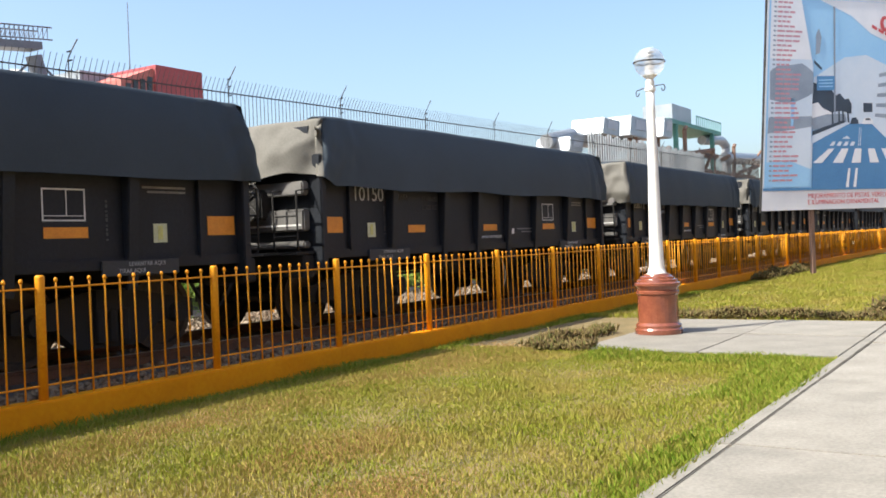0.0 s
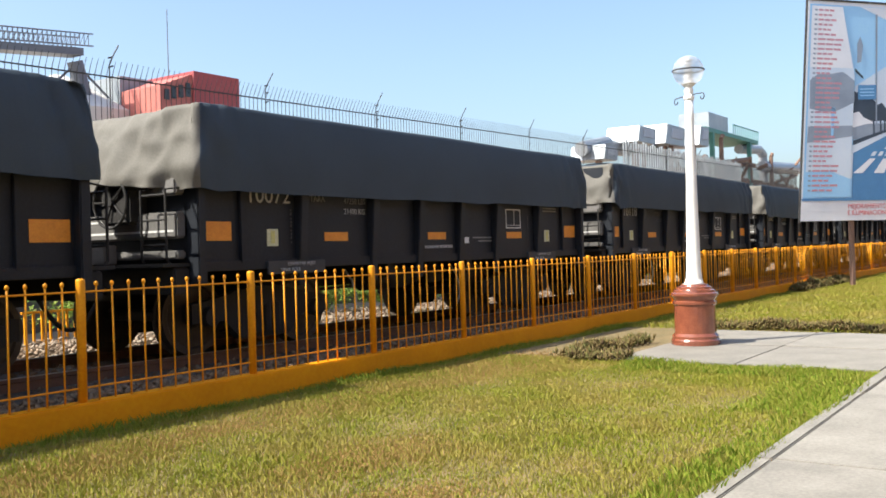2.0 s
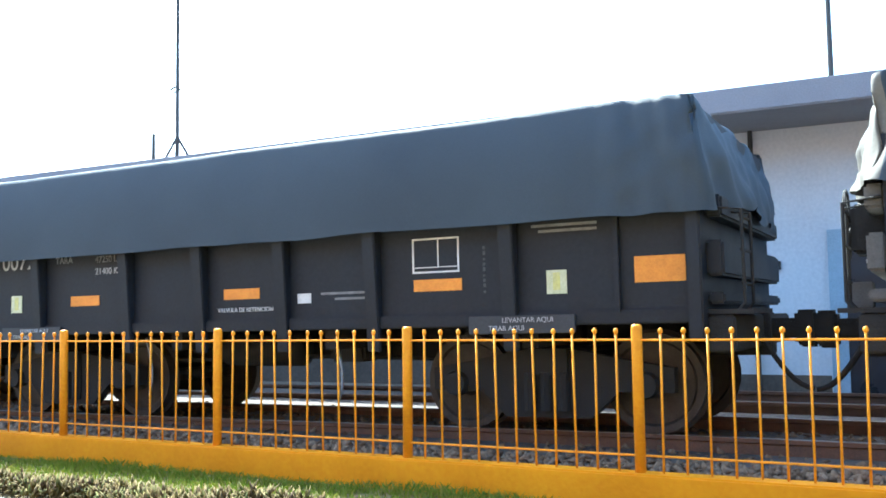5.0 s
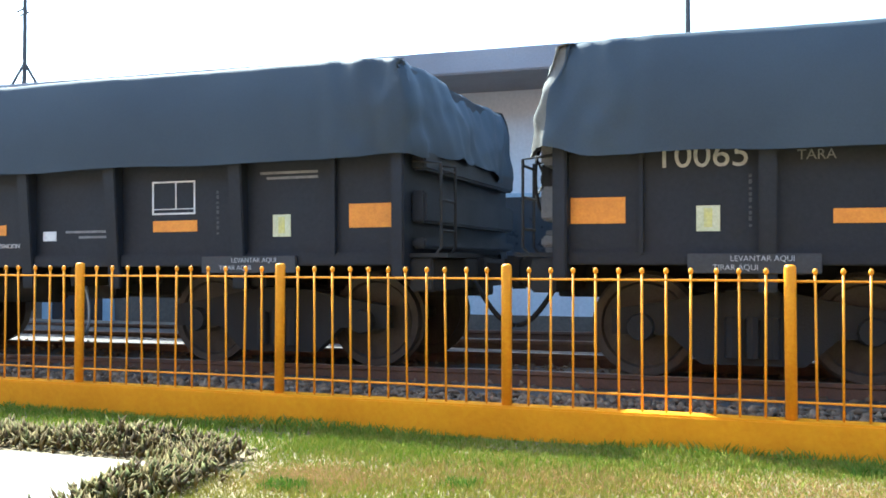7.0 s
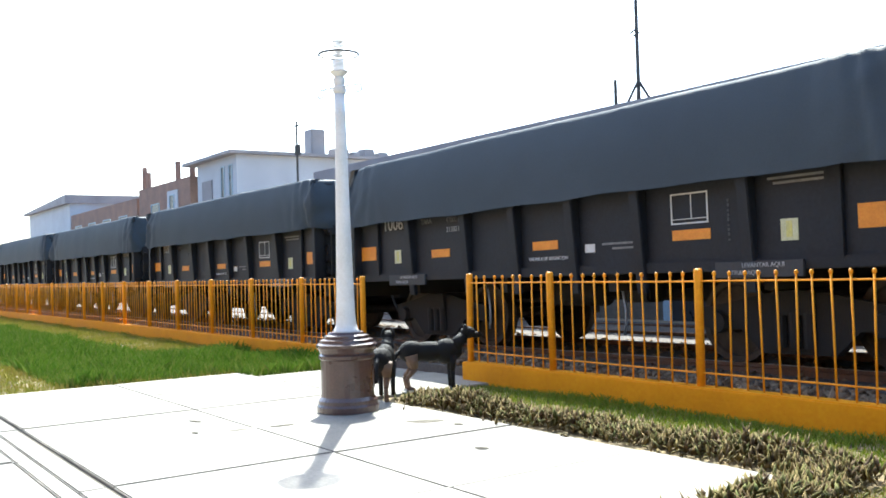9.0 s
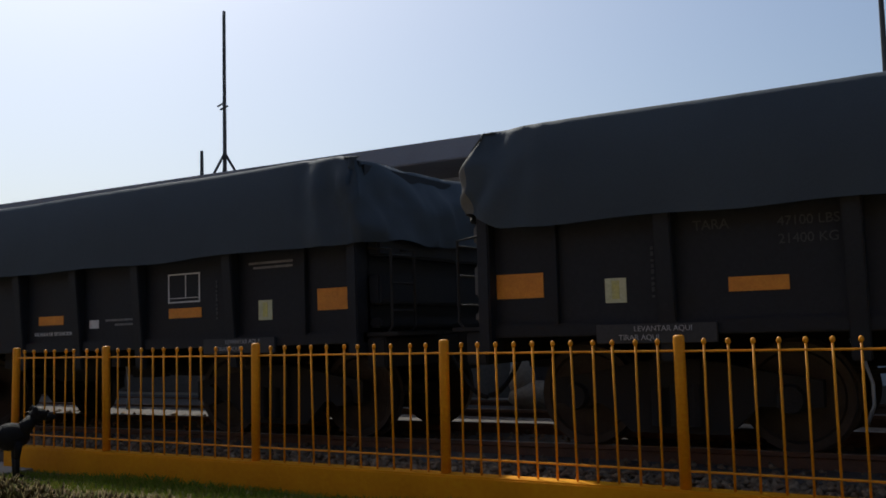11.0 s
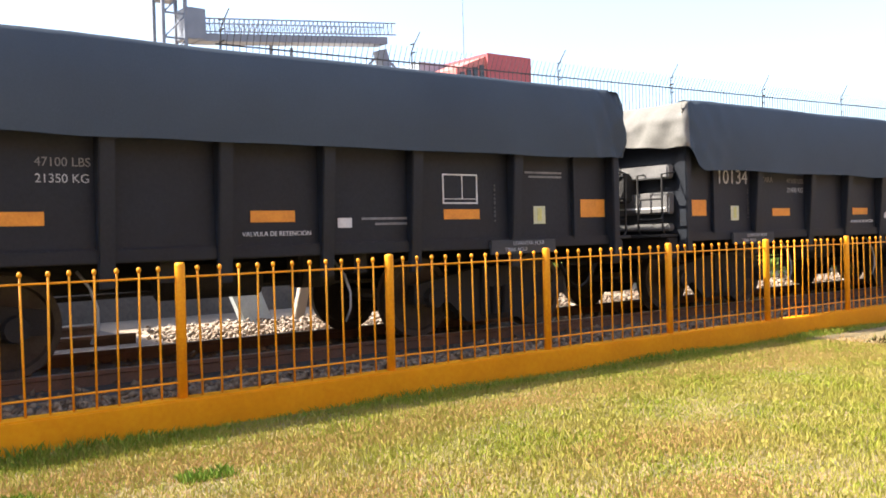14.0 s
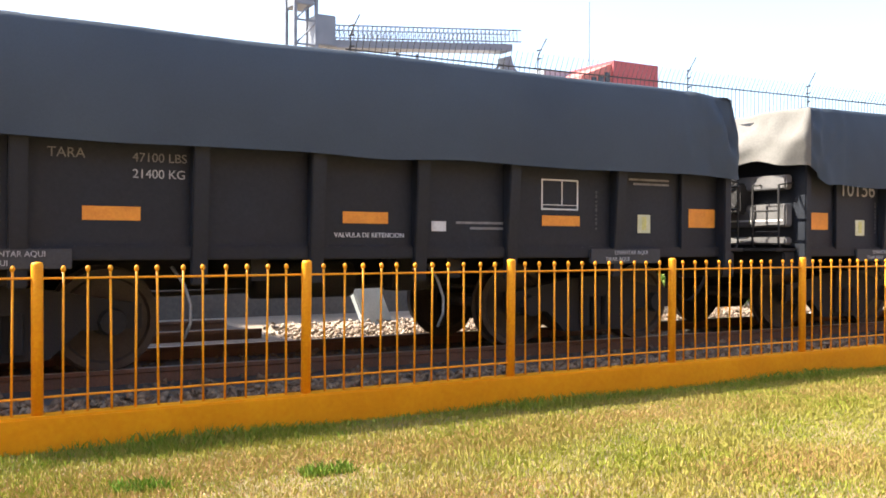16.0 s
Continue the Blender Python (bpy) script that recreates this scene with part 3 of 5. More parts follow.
blades("dry_grass", LAWN, 140000, 0.036, 0.004, "drygrass", "dead brown-orange patches in the lawn", 8, 0.4, SPOTS)
blades("fence_side_grass", [(-9.9, 24, -0.34, -0.09), (-9.9, -5.6, -1.15, -0.2)], 30000, 0.06, 0.0035, "edging", "longer green grass along the fence plinth", 2, 0.8)
blades("green_patch_grass", LAWN, 16000, 0.05, 0.0035, "edging", "greener grass near the fence and the border", 10, 0.6, [(-5.2, -0.7, 0.5, 0.22), (-4.4, -0.75, 0.45, 0.2), (-3.6, -0.7, 0.5, 0.22), (-2.7, -0.6, 0.5, 0.16), (-1.4, -0.45, 0.5, 0.1), (0.6, -0.42, 0.7, 0.1), (-3.2, -3.4, 0.7, 0.5)])
blades("edge_grass", [(-4.0, 9.2, -4.83, -4.73), (3.0, 9.2, -4.81, -4.5), (6.5, 9.2, -4.6, -4.1), (9.0, 9.27, -4.5, -2.2), (8.4, 9.1, -4.4, -2.2)], 19000, 0.06, 0.0035, "edging", "long green grass spilling over the walkway edge", 3, 0.7)
blades("joint_grass", [(4.9, 4.97, -5.9, -4.8), (7.69, 7.73, -6.0, -4.8), (4.6, 5.0, -4.93, -4.84), (10.46, 10.5, -5.6, -4.8)], 900, 0.028, 0.003, "drygrass", "dry grass growing in the paving joints", 9)
blades("lawn_grass_right", [(13.3, 46, -4.77, -0.12)], 150000, 0.07, 0.006, "grass", "yellow-green lawn beyond the square", 4, 0.5)
blades("lawn_grass_left", [(-48, -13.2, -4.77, -0.12)], 140000, 0.08, 0.006, "grass", "yellow-green lawn beyond the square", 5, 0.5)
blades("lush_grass_left", [(-16.5, -12.7, -1.6, -0.1), (-30, -13.3, -3.6, -1.6)], 50000, 0.15, 0.005, "lush", "tall green grass beside the gateway", 6, 0.8)
blades("weed_tuft", [(1.2, 1.52, -1.5, -1.33), (0.2, 0.5, -1.36, -1.16), (-1.5, -1.12, -0.53, -0.38), (-4.5, -4.25, -1.84, -1.68), (-3.6, -3.4, -1.5, -1.36)], 1500, 0.055, 0.005, "lush", "low green weed tufts in the dry lawn", 7)


def leaf_bed(name, runs, n, material, label, seed, width=0.32, height=0.15, leaf=0.085):
    """A low border of fleshy leaves along straight runs (x0, y0, x1, y1)."""
    r = np.random.RandomState(seed)
    ln = np.array([math.hypot(q[2] - q[0], q[3] - q[1]) for q in runs])
    k = r.choice(len(runs), n, p=ln / ln.sum())
    q = np.array(runs)[k]
    t = r.rand(n)
    x, y = q[:, 0] + t * (q[:, 2] - q[:, 0]), q[:, 1] + t * (q[:, 3] - q[:, 1])
    off = r.randn(n) * width * 0.33
    d = np.stack([q[:, 2] - q[:, 0], q[:, 3] - q[:, 1]], 1) / ln[k][:, None]
    x, y = x - d[:, 1] * off, y + d[:, 0] * off
    top = height * (0.55 + 0.45 * np.sin(x * 3.1 + y * 2.3) * np.cos(x * 1.3 - y * 4.1))
    z = r.rand(n) * np.maximum(top, 0.05) * (1 - 0.6 * np.clip(np.abs(off) / width, 0, 1))
    a, e = r.rand(n) * 6.283, r.rand(n) * 1.3 + 0.2
    L, w = leaf * (0.6 + 0.8 * r.rand(n)), leaf * 0.16
    ax = np.stack([np.cos(a) * np.cos(e), np.sin(a) * np.cos(e), np.sin(e)], 1) * L[:, None]
    si = np.stack([-np.sin(a), np.cos(a), np.zeros(n)], 1) * w
    up = np.stack([-np.cos(a) * np.sin(e), -np.sin(a) * np.sin(e), np.cos(e)], 1) * w * 0.8
    p = np.stack([x, y, z], 1)
    v = np.stack([p, p + ax * 0.5 + si, p + ax * 0.5 - si, p + ax * 0.5 + up, p + ax], 1)
    f = np.arange(n)[:, None] * 5
    tri = [(0, 1, 3), (0, 3, 2), (0, 2, 1), (4, 3, 1), (4, 2, 3), (4, 1, 2)]
    faces = np.concatenate([f + np.array([c]) for c in tri], 0)
    return soup(name, v.reshape(-1, 3), faces, material, "stuff", label, "plants")


leaf_bed("plant_border", [(-5.25, -1.22, -9.6, -1.25), (-5.15, -1.15, -4.65, -4.7)], 9000, "border", "dry brown-green succulent border round the square", 11)
leaf_bed("plant_border_right", [(9.2, -1.35, 11.2, -1.45), (9.15, -1.4, 9.3, -2.1), (13.5, -1.6, 13.6, -4.86)], 6000, "border", "dry brown succulent border round the lamp square", 12)
leaf_bed("plant_border_bank", [(24.0, -0.25, 30.0, -0.3), (13.6, -4.6, 20, -4.75)], 5000, "border", "low dark plants at the foot of the fence", 13, 0.4, 0.3, 0.12)


def stones(name, areas, n, size, material, label, seed, base=0.13, heap=0.0):
    """Broken stones: squashed, randomly cut octahedra."""
    r = np.random.RandomState(seed)
    a = np.array([(q[1] - q[0]) * (q[3] - q[2]) for q in areas])
    q = np.array(areas)[r.choice(len(areas), n, p=a / a.sum())]
    c = np.stack([q[:, 0] + r.rand(n) * (q[:, 1] - q[:, 0]), q[:, 2] + r.rand(n) * (q[:, 3] - q[:, 2]), np.full(n, base)], 1)
    s = size * (0.4 + 0.9 * r.rand(n) ** 1.6)
    c[:, 2] += s * 0.3 + heap * r.rand(n)
    o = np.array([(1, 0, 0), (-1, 0, 0), (0, 1, 0), (0, -1, 0), (0, 0, 1), (0, 0, -1)], float)
    ang = r.rand(n) * 6.283
    p = o[None] * (0.6 + 0.6 * r.rand(n, 6, 1)) + 0.35 * r.randn(n, 6, 3)
    p[:, :, 2] *= 0.7
    rot = np.stack([np.cos(ang), -np.sin(ang), np.sin(ang), np.cos(ang)], 1).reshape(n, 2, 2)
    p[:, :, :2] = np.einsum("nij,nkj->nki", rot, p[:, :, :2])
    v = c[:, None] + p * s[:, None, None]
    f = np.arange(n)[:, None] * 6
    tri = [(0, 2, 4), (2, 1, 4), (1, 3, 4), (3, 0, 4), (2, 0, 5), (1, 2, 5), (3, 1, 5), (0, 3, 5)]
    return soup(name, v.reshape(-1, 3), np.concatenate([f + np.array([t]) for t in tri], 0), material, "stuff", label, "stones")


stones("ballast_stones", [(-30, 34, 0.12, 0.9)], 26000, 0.040, "stones", "grey-brown broken ballast stones behind the fence", 21, 0.13, 0.03)
stones("ballast_stones_track", [(-30, 34, 0.9, 3.9)], 14000, 0.04, "stones", "dark broken ballast between the rails", 22, 0.12)
stones("rubble", [(3.4, 16, 3.85, 5.6), (16, 50, 3.85, 6)], 34000, 0.034, "rubble", "pale rubble and broken stone beside the track", 23, 0.1, 0.13)

# unseen wall added behind the camera; cuts sky light on the train's near side
sheet("wall_behind_park", -60, 80, -17.2, -16.9, -0.3, 9.0, "brick", "plain brown wall, unseen, added behind the camera to block sky light", "wall")

# ---- rails and sleepers ----
YC, ZR = 2.45, 0.26           # track centre line and rail top


def grade(x):
    """The track falls slightly towards the gateway and runs level beyond it."""
    return 0.009 * max(min(0.0, x + 4.0), -11.0)


def rail(name, y, z, x0, x1, head="railtop"):
    t = thing(name, pose(0, y, z), "worn steel rail with a polished top and rusty web" if head == "railtop" else "disused rusty steel rail of the second track", "rail", "rails of the track")
    prof = [(-0.06, -0.16), (0.06, -0.16), (0.06, -0.148), (0.013, -0.13), (0.013, -0.045), (0.034, -0.035), (0.034, -0.004), (-0.034, -0.004), (-0.034, -0.035), (-0.013, -0.045), (-0.013, -0.13), (-0.06, -0.148)]
    knots = [x0, -15.0, -4.0, x1]
    bm, top = bmesh.new(), bmesh.new()
    loops = [[bm.verts.new((x, p, q + grade(x))) for p, q in prof] for x in knots]
    for a, b in zip(loops, loops[1:]):
        for i in range(len(prof)):
            j = (i + 1) % len(prof)
            bm.faces.new((a[i], a[j], b[j], b[i]))
    bm.faces.new(loops[0])
    bm.faces.new(loops[-1][::-1])
    for xa, xb in zip(knots, knots[1:]):
        for v in box(top, xa, xb, -0.031, 0.031, -0.004, 0.0):
            v.co.z += grade(v.co.x)
    part("rail_web", bm, "railside", t)
    part("rail_head", top, head, t, "polished running surface" if head == "railtop" else "")
    return t


rail("rail", YC - 0.75, ZR, -130, 150)
rail("rail", YC + 0.75, ZR, -130, 150)
rail("rusty_rail", 4.95, 0.24, -130, 3.2, "railside")
rail("rusty_rail", 6.45, 0.24, -130, 3.2, "railside")
sleepers = thing("sleepers", pose(0, 0, 0), "dark tarred timber sleepers under the rails", "sleepers", kind="structure")
me_sleeper = finish(boxes((-0.11, 0.11, YC - 1.25, YC + 1.25, -0.02, 0.1)), 0.012)
for i in range(100):
    s = part("sleeper", me_sleeper, "sleeper", sleepers)
    s.location = (-30 + 0.62 * i, random.uniform(-0.04, 0.04), grade(-30 + 0.62 * i))

# ---- yellow railing fence ----
BAY = 1.8


def post_mesh():
    bm = bmesh.new()
    lathe(bm, [(0.037, 0.0), (0.037, 0.94), (0.033, 0.957), (0.02, 0.963)], 14)
    return finish(bm, 0, True)


def picket_mesh():
    bm = bmesh.new()
    rod(bm, (0, 0, 0.0), (0, 0, 0.905), 0.0085, 0.0085, 6)
    lathe(bm, [(0.004, 0.9), (0.015, 0.912), (0.017, 0.924), (0.012, 0.938), (0.003, 0.944)], 8)
    return finish(bm, 0, True)


ME_POST, ME_PICKET = post_mesh(), picket_mesh()


def fence(xs, label, detailed=True, rails=True):
    """Posts at xs on a plinth, with two rails and eleven pickets a bay."""
    f = thing("railing_fence", pose(0, 0, 0), label, "fence", "fence along the track")
    part("plinth", boxes((xs[0] - 0.06, xs[-1] + 0.06, -0.085, 0.085, -0.1, 0.225)), "plinth", f, "orange-yellow painted masonry plinth", 0.012)
    for x in xs:
        p = part("post", ME_POST, "fence", f)
        p.location = (x, 0, 0.225)
        p.rotation_euler = (radians(random.uniform(-0.5, 0.5)), radians(random.uniform(-0.5, 0.5)), 0)
    for a, b in zip(xs, xs[1:]):
        for z in (0.335, 1.085):
            bm = bmesh.new()
            rod(bm, (a, 0, z), (b, 0, z + random.uniform(-0.004, 0.004)), 0.0085, 0.0085, 6)
            part("rail_bar", bm, "fence", f)
        n = round((b - a) / 0.15)
        for i in range(1, n):
            k = part("picket", ME_PICKET, "fence", f)
            k.location = (a + (b - a) * i / n, random.uniform(-0.003, 0.003), 0.222)
            k.rotation_euler = (radians(random.uniform(-0.8, 0.8)), radians(random.uniform(-0.8, 0.8)), random.uniform(0, 6))
    return f


fence([-10.37, -9.015, -7.195, -5.376, -3.627] + [BAY * (i - 6) for i in range(5, 20)], "yellow steel railing fence with ball-tipped bars on an orange plinth")
fence([BAY * (i - 6) for i in range(19, 41)], "yellow steel railing fence running away beside the lawn")
fence([-12.72 - BAY * k for k in range(19)][::-1], "yellow steel railing fence on the far side of the gateway")


# ---- lamps ----
def scroll(sign):
    pts = [(0, 0, 0)]
    for i in range(9):
        pts.append((sign * 0.022 * (i + 1), 0, 0.03 + 0.012 * math.sin(i * 0.35)))
    c = Vector((sign * 0.22, 0, -0.005))
    for i in range(9):
        a = 1.6 - i * 0.62
        r = 0.045 * (1 - i / 14)
        pts.append((c.x + sign * r * math.cos(a), 0, c.z + r * math.sin(a)))
    return pts


def street_lamp(x, y, s, base_material, label, turn=0):
    t = thing("street_lamp", pose(x, y, 0.03, 0, 0, turn), label, "lamp", "ornamental lamps on the squares")
    k = s / 3.31
    bm = bmesh.new()
    lathe(bm, [(r * k, h * k) for r, h in ((0.275, 0), (0.275, 0.05), (0.262, 0.07), (0.262, 0.1), (0.235, 0.13), (0.232, 0.45), (0.25, 0.465), (0.25, 0.49), (0.232, 0.505), (0.25, 0.54), (0.268, 0.56), (0.268, 0.585), (0.24, 0.6), (0.235, 0.625), (0.2, 0.635), (0.196, 0.66), (0.16, 0.67), (0.15, 0.69))], 32)
    part("base", bm, base_material, t, "glazed turned base with mouldings", smooth=False)
    bm = bmesh.new()
    lathe(bm, [(r * k, h * k) for r, h in ((0.13, 0.69), (0.105, 0.705), (0.09, 0.76), (0.083, 0.85), (0.076, 1.1), (0.06, 1.9), (0.05, 2.6), (0.048, 2.8))], 24)
    part("shaft", bm, "lampwhite", t, "tapering white shaft", smooth=True)
    bm = bmesh.new()
    lathe(bm, [(r * k, h * k) for r, h in ((0.05, 2.8), (0.062, 2.82), (0.062, 2.85), (0.045, 2.87), (0.052, 2.9), (0.052, 2.93), (0.04, 2.95), (0.075, 2.985), (0.085, 3.0))], 24)
    part("collar", bm, "lampwhite", t)
    for sgn in (-1, 1):
        bm = bmesh.new()
        curve_rod(bm, [(p[0] * k, p[1], 2.82 * k + p[2] * k) for p in scroll(sgn)], 0.006 * k)
        part("bracket", bm, "iron", t, "scrolled iron bracket")
    bm = bmesh.new()
    R = 0.175 * k
    lathe(bm, [(R * math.cos(a), 3.145 * k + R * math.sin(a)) for a in [radians(-62 + i * (150 / 13)) for i in range(14)]], 32)
    me = finish(bm, 0, True)
    g = part("globe", me, "globe", t, "clear round glass globe")
    bm = bmesh.new()
    curve_rod(bm, [(R * 1.015 * math.cos(radians(11.25 * i)), R * 1.015 * math.sin(radians(11.25 * i)), 3.15 * k) for i in range(33)], 0.009 * k)
    part("globe_band", bm, "iron", t, "dark band round the globe")
    bm = bmesh.new()
    lathe(bm, [(0.055 * k, 3.0 * k), (0.055 * k, 3.1 * k), (0.035 * k, 3.11 * k)], 16)
    for i in range(4):
        lathe(bm, [(0.03 * k, (3.13 + 0.04 * i) * k), (0.055 * k, (3.14 + 0.04 * i) * k), (0.055 * k, (3.15 + 0.04 * i) * k), (0.03 * k, (3.16 + 0.04 * i) * k)], 16)
    part("fitting", bm, "bulb", t, "white bulb fitting with ring louvres")
    return t


street_lamp(-9.36, -2.1, 3.31, "lampdark", "white ornamental street lamp on a dark glazed base", 20)
street_lamp(11.0, -2.27, 3.72, "lampbase", "white ornamental street lamp on a reddish-brown glazed base", 60)
street_lamp(-28.9, -2.25, 3.31, "lampdark", "white ornamental street lamp far along the lawn", 0)


# ---- wagons ----
LB, PITCH, TRAIN_X0 = 8.67, 9.88, -1.95
HW, RIB = 1.50, 0.16           # half width to the panels, and how far the ribs stand out
RIBS = (1.56, 2.86, 3.84, 4.83, 5.81, 7.11)


def ridge(p):
    """Sharp-crested noise, for creases in cloth."""
    return 0.5 - min(1.0, abs(noise.noise(p)) * 2.2)


def tarp_mesh(seed, hem=1.80, lift=0.2, crest=2.69):
    """A tarpaulin drawn tight over the load: sides, ends and top as one sheet, with folds at the corners."""
    rnd = random.Random(seed)
    hw, x0, x1 = HW + RIB + 0.035, -0.07, LB + 0.07
    loop = []
    rad = 0.08
    for cx, cy, a0 in ((x1 - rad, -hw + rad, -90), (x1 - rad, hw - rad, 0), (x0 + rad, hw - rad, 90), (x0 + rad, -hw + rad, 180)):
        for i in range(7):
            a = radians(a0 + 15 * i)
            loop.append((cx + rad * math.cos(a), cy + rad * math.sin(a)))
    pts = []
    for p, q in zip(loop, loop[1:] + loop[:1]):
        n = max(1, round(math.hypot(q[0] - p[0], q[1] - p[1]) / 0.055))
        run = [(p[0] + (q[0] - p[0]) * i / n, p[1] + (q[1] - p[1]) * i / n) for i in range(n)]
        pts += [k for i, k in enumerate(run) if i % 3 == 0 or not x0 + 1.3 < k[0] < x1 - 1.3]
    bm = bmesh.new()
    off = Vector((rnd.uniform(0, 50), rnd.uniform(0, 50), 0))
    rings, rows = [], 21
    for j in range(rows):
        f = j / (rows - 1)
        ring = []
        for x, y in pts:
            corner = max(0.0, 1 - min(abs(x - x0), abs(x - x1)) / 0.9)
            end = x < x0 + 0.12 or x > x1 - 0.12
            low = hem + 0.035 * noise.noise(Vector((x * 1.1, y * 1.1, 3)) + off) + 0.05 * corner * noise.noise(Vector((x * 3, y * 3, 7)) + off)
            gather = max(0.0, min(1.0, (x0 + 0.32 - x) / 0.28))
            low += lift * gather * (0.75 + 0.5 * noise.noise(Vector((y * 1.3, 2, 5)) + off))
            if end:
                low += 0.12 * math.cos(y * 0.9) * (0.5 + noise.noise(Vector((y * 1.7, x, 1)) + off))
            top = crest + 0.02 * noise.noise(Vector((x * 0.6, y, 9)) + off) - 0.04 * corner ** 3
            z = low + (top - low) * min(1, f * 1.03)
            inward = 0.13 * f ** 3 + (0.05 if f > 0.97 else 0)
            fold = (0.012 + 0.06 * corner) * noise.noise(Vector((x * 1.4 + z * 0.7 * corner * 3, y * 2.2 - z * corner * 2, z * 0.9)) + off)
            fold += (0.008 + 0.02 * corner) * noise.noise(Vector((x * 5 + z * 3, y * 5 - z * 2, z * 1.5)) + off)
            slant = x + 0.35 * (z - 2.7)
            fold += 0.085 * corner ** 2 * ridge(Vector((slant * 3.2, y * 0.6, z * 0.35)) + off)
            fold += 0.03 * corner * ridge(Vector((x * 4 - z * 2.5, y * 2, z * 2.2)) + off)
            if end:
                lean = y - 0.45 * (z - 1.9) * (1 if y > 0 else -1)
                fold += 0.085 * ridge(Vector((lean * 2.3, z * 0.4, x)) + off) * (1.1 - 0.7 * f)
                fold += 0.022 * ridge(Vector((y * 4.5 + z * 1.2, z * 0.6, x)) + off)
                fold += 0.012 * noise.noise(Vector((y * 2.5 + z * 2.0, z * 1.2, x)) + off)
            if x > x1 - 0.12:
                fold *= 0.55
            nx = (1 if x < x0 + rad else -1 if x > x1 - rad else 0)
            ny = (1 if y < -hw + rad else -1 if y > hw - rad else 0)
            ln = math.hypot(nx, ny) or 1
            k = inward - fold
            flare = -nx * (0.22 if nx > 0 else 0.12) * (1 - f) * max(0.0, 1 - (abs(y) / hw) ** 2) if nx else 0.0
            ring.append(bm.verts.new((x + nx / ln * k + flare, y + ny / ln * k, z)))
        rings.append(ring)
    n = len(pts)
    for a, b in zip(rings, rings[1:]):
        for i in range(n):
            fc = bm.faces.new((a[i], a[(i + 1) % n], b[(i + 1) % n], b[i]))
            # faces on the sun-facing end take the paler colour with sunlight painted in
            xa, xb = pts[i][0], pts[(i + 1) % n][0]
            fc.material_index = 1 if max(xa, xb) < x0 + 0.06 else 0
    inner = rings[-1]
    for step in range(1, 5):
        f = step / 5
        nxt = []
        for v, (x, y) in zip(rings[-1], pts):
            c = Vector((min(max(v.co.x, x0 + 1.5), x1 - 1.5), 0, 0))
            p = v.co + (c - v.co) * f
            p.z = v.co.z + 0.10 * math.sin(f * 1.57) + 0.03 * noise.noise(Vector((p.x * 1.2, p.y * 1.2, 20)) + off)
            nxt.append(bm.verts.new(p))
        for i in range(n):
            bm.faces.new((inner[i], inner[(i + 1) % n], nxt[(i + 1) % n], nxt[i]))
        inner = nxt
    bm.faces.new(inner)
    me = finish(bm, 0, True)
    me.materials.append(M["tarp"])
    me.materials.append(M["tarp_sunlit"])
    return me


def wheelset_mesh():
    bm = bmesh.new()
    rod(bm, (0, -0.95, 0), (0, 0.95, 0), 0.075, 0.075, 10)
    for s in (-1, 1):
        prof = [(0.1, -0.085), (0.13, -0.06), (0.34, -0.045), (0.36, -0.067), (0.42, -0.067), (0.42, 0.045), (0.45, 0.05), (0.45, 0.07), (0.36, 0.072), (0.34, 0.03), (0.12, 0.05)]
        lathe(bm, [(r, -0.73 + h if s < 0 else 0.73 - h) for r, h in prof], 26, (0, 0, 0), "Y")
    return finish(bm, 0)


def bogie_mesh():
    bm = bmesh.new()
    for s in (-1, 1):
        y0, y1 = (s * 0.93, s * 1.05)
        a, b = min(y0, y1), max(y0, y1)
        pts = [(-1.08, 0.36), (-1.08, 0.56), (-0.7, 0.62), (-0.3, 0.7), (0.3, 0.7), (0.7, 0.62), (1.08, 0.56), (1.08, 0.36), (0.62, 0.36), (0.38, 0.14), (-0.38, 0.14), (-0.62, 0.36)]
        lo = [bm.verts.new((x, a, z)) for x, z in pts]
        hi = [bm.verts.new((x, b, z)) for x, z in pts]
        bm.faces.new(lo)
        bm.faces.new(hi[::-1])
        for i in range(len(pts)):
            j = (i + 1) % len(pts)
            bm.faces.new((lo[i], hi[i], hi[j], lo[j]))
        for x in (-0.85, 0.85):
            lathe(bm, [(0.1, -0.06), (0.115, 0), (0.1, 0.09)], 12, (x, s * 1.06, 0.42), "Y")
        for x in (-0.15, 0.0, 0.15):
            rod(bm, (x, s * 1.07, 0.2), (x, s * 1.07, 0.52), 0.055, 0.055, 8)
    box(bm, -0.2, 0.2, -1.1, 1.1, 0.5, 0.72)
    return finish(bm, 0)


def decal(parent, name, material, x0, x1, z0, z1, label="", y=-HW, lift=0.006):
    bm = bmesh.new()
    box(bm, x0, x1, y - lift, y + 0.002, z0, z1)
    return part(name, bm, material, parent, label)


ME_WHEEL, ME_BOGIE = wheelset_mesh(), bogie_mesh()
ME_WHEEL.materials.append(M["wheel"])
ME_BOGIE.materials.append(M["under"])


def wagon(seed):
    t = thing("ore_wagon", pose(0, YC, ZR), "dark grey ore wagon under a black tarpaulin, rolling on the track", "wagon", "wagons of the train")
    # body shell: side panels, floor and far side
    for y0, y1 in ((-HW, -HW + 0.05), (HW - 0.05, HW)):
        part("side_panel", boxes((0.03, LB - 0.03, y0, y1, 1.01, 2.58)), "wagon", t, "dark grey steel side panel", 0.008)
    part("wagon_floor", boxes((0.03, LB - 0.03, -HW + 0.05, HW - 0.05, 0.98, 1.04)), "under", t)
    for x in RIBS:
        for s in (-1, 1):
            bm = bmesh.new()
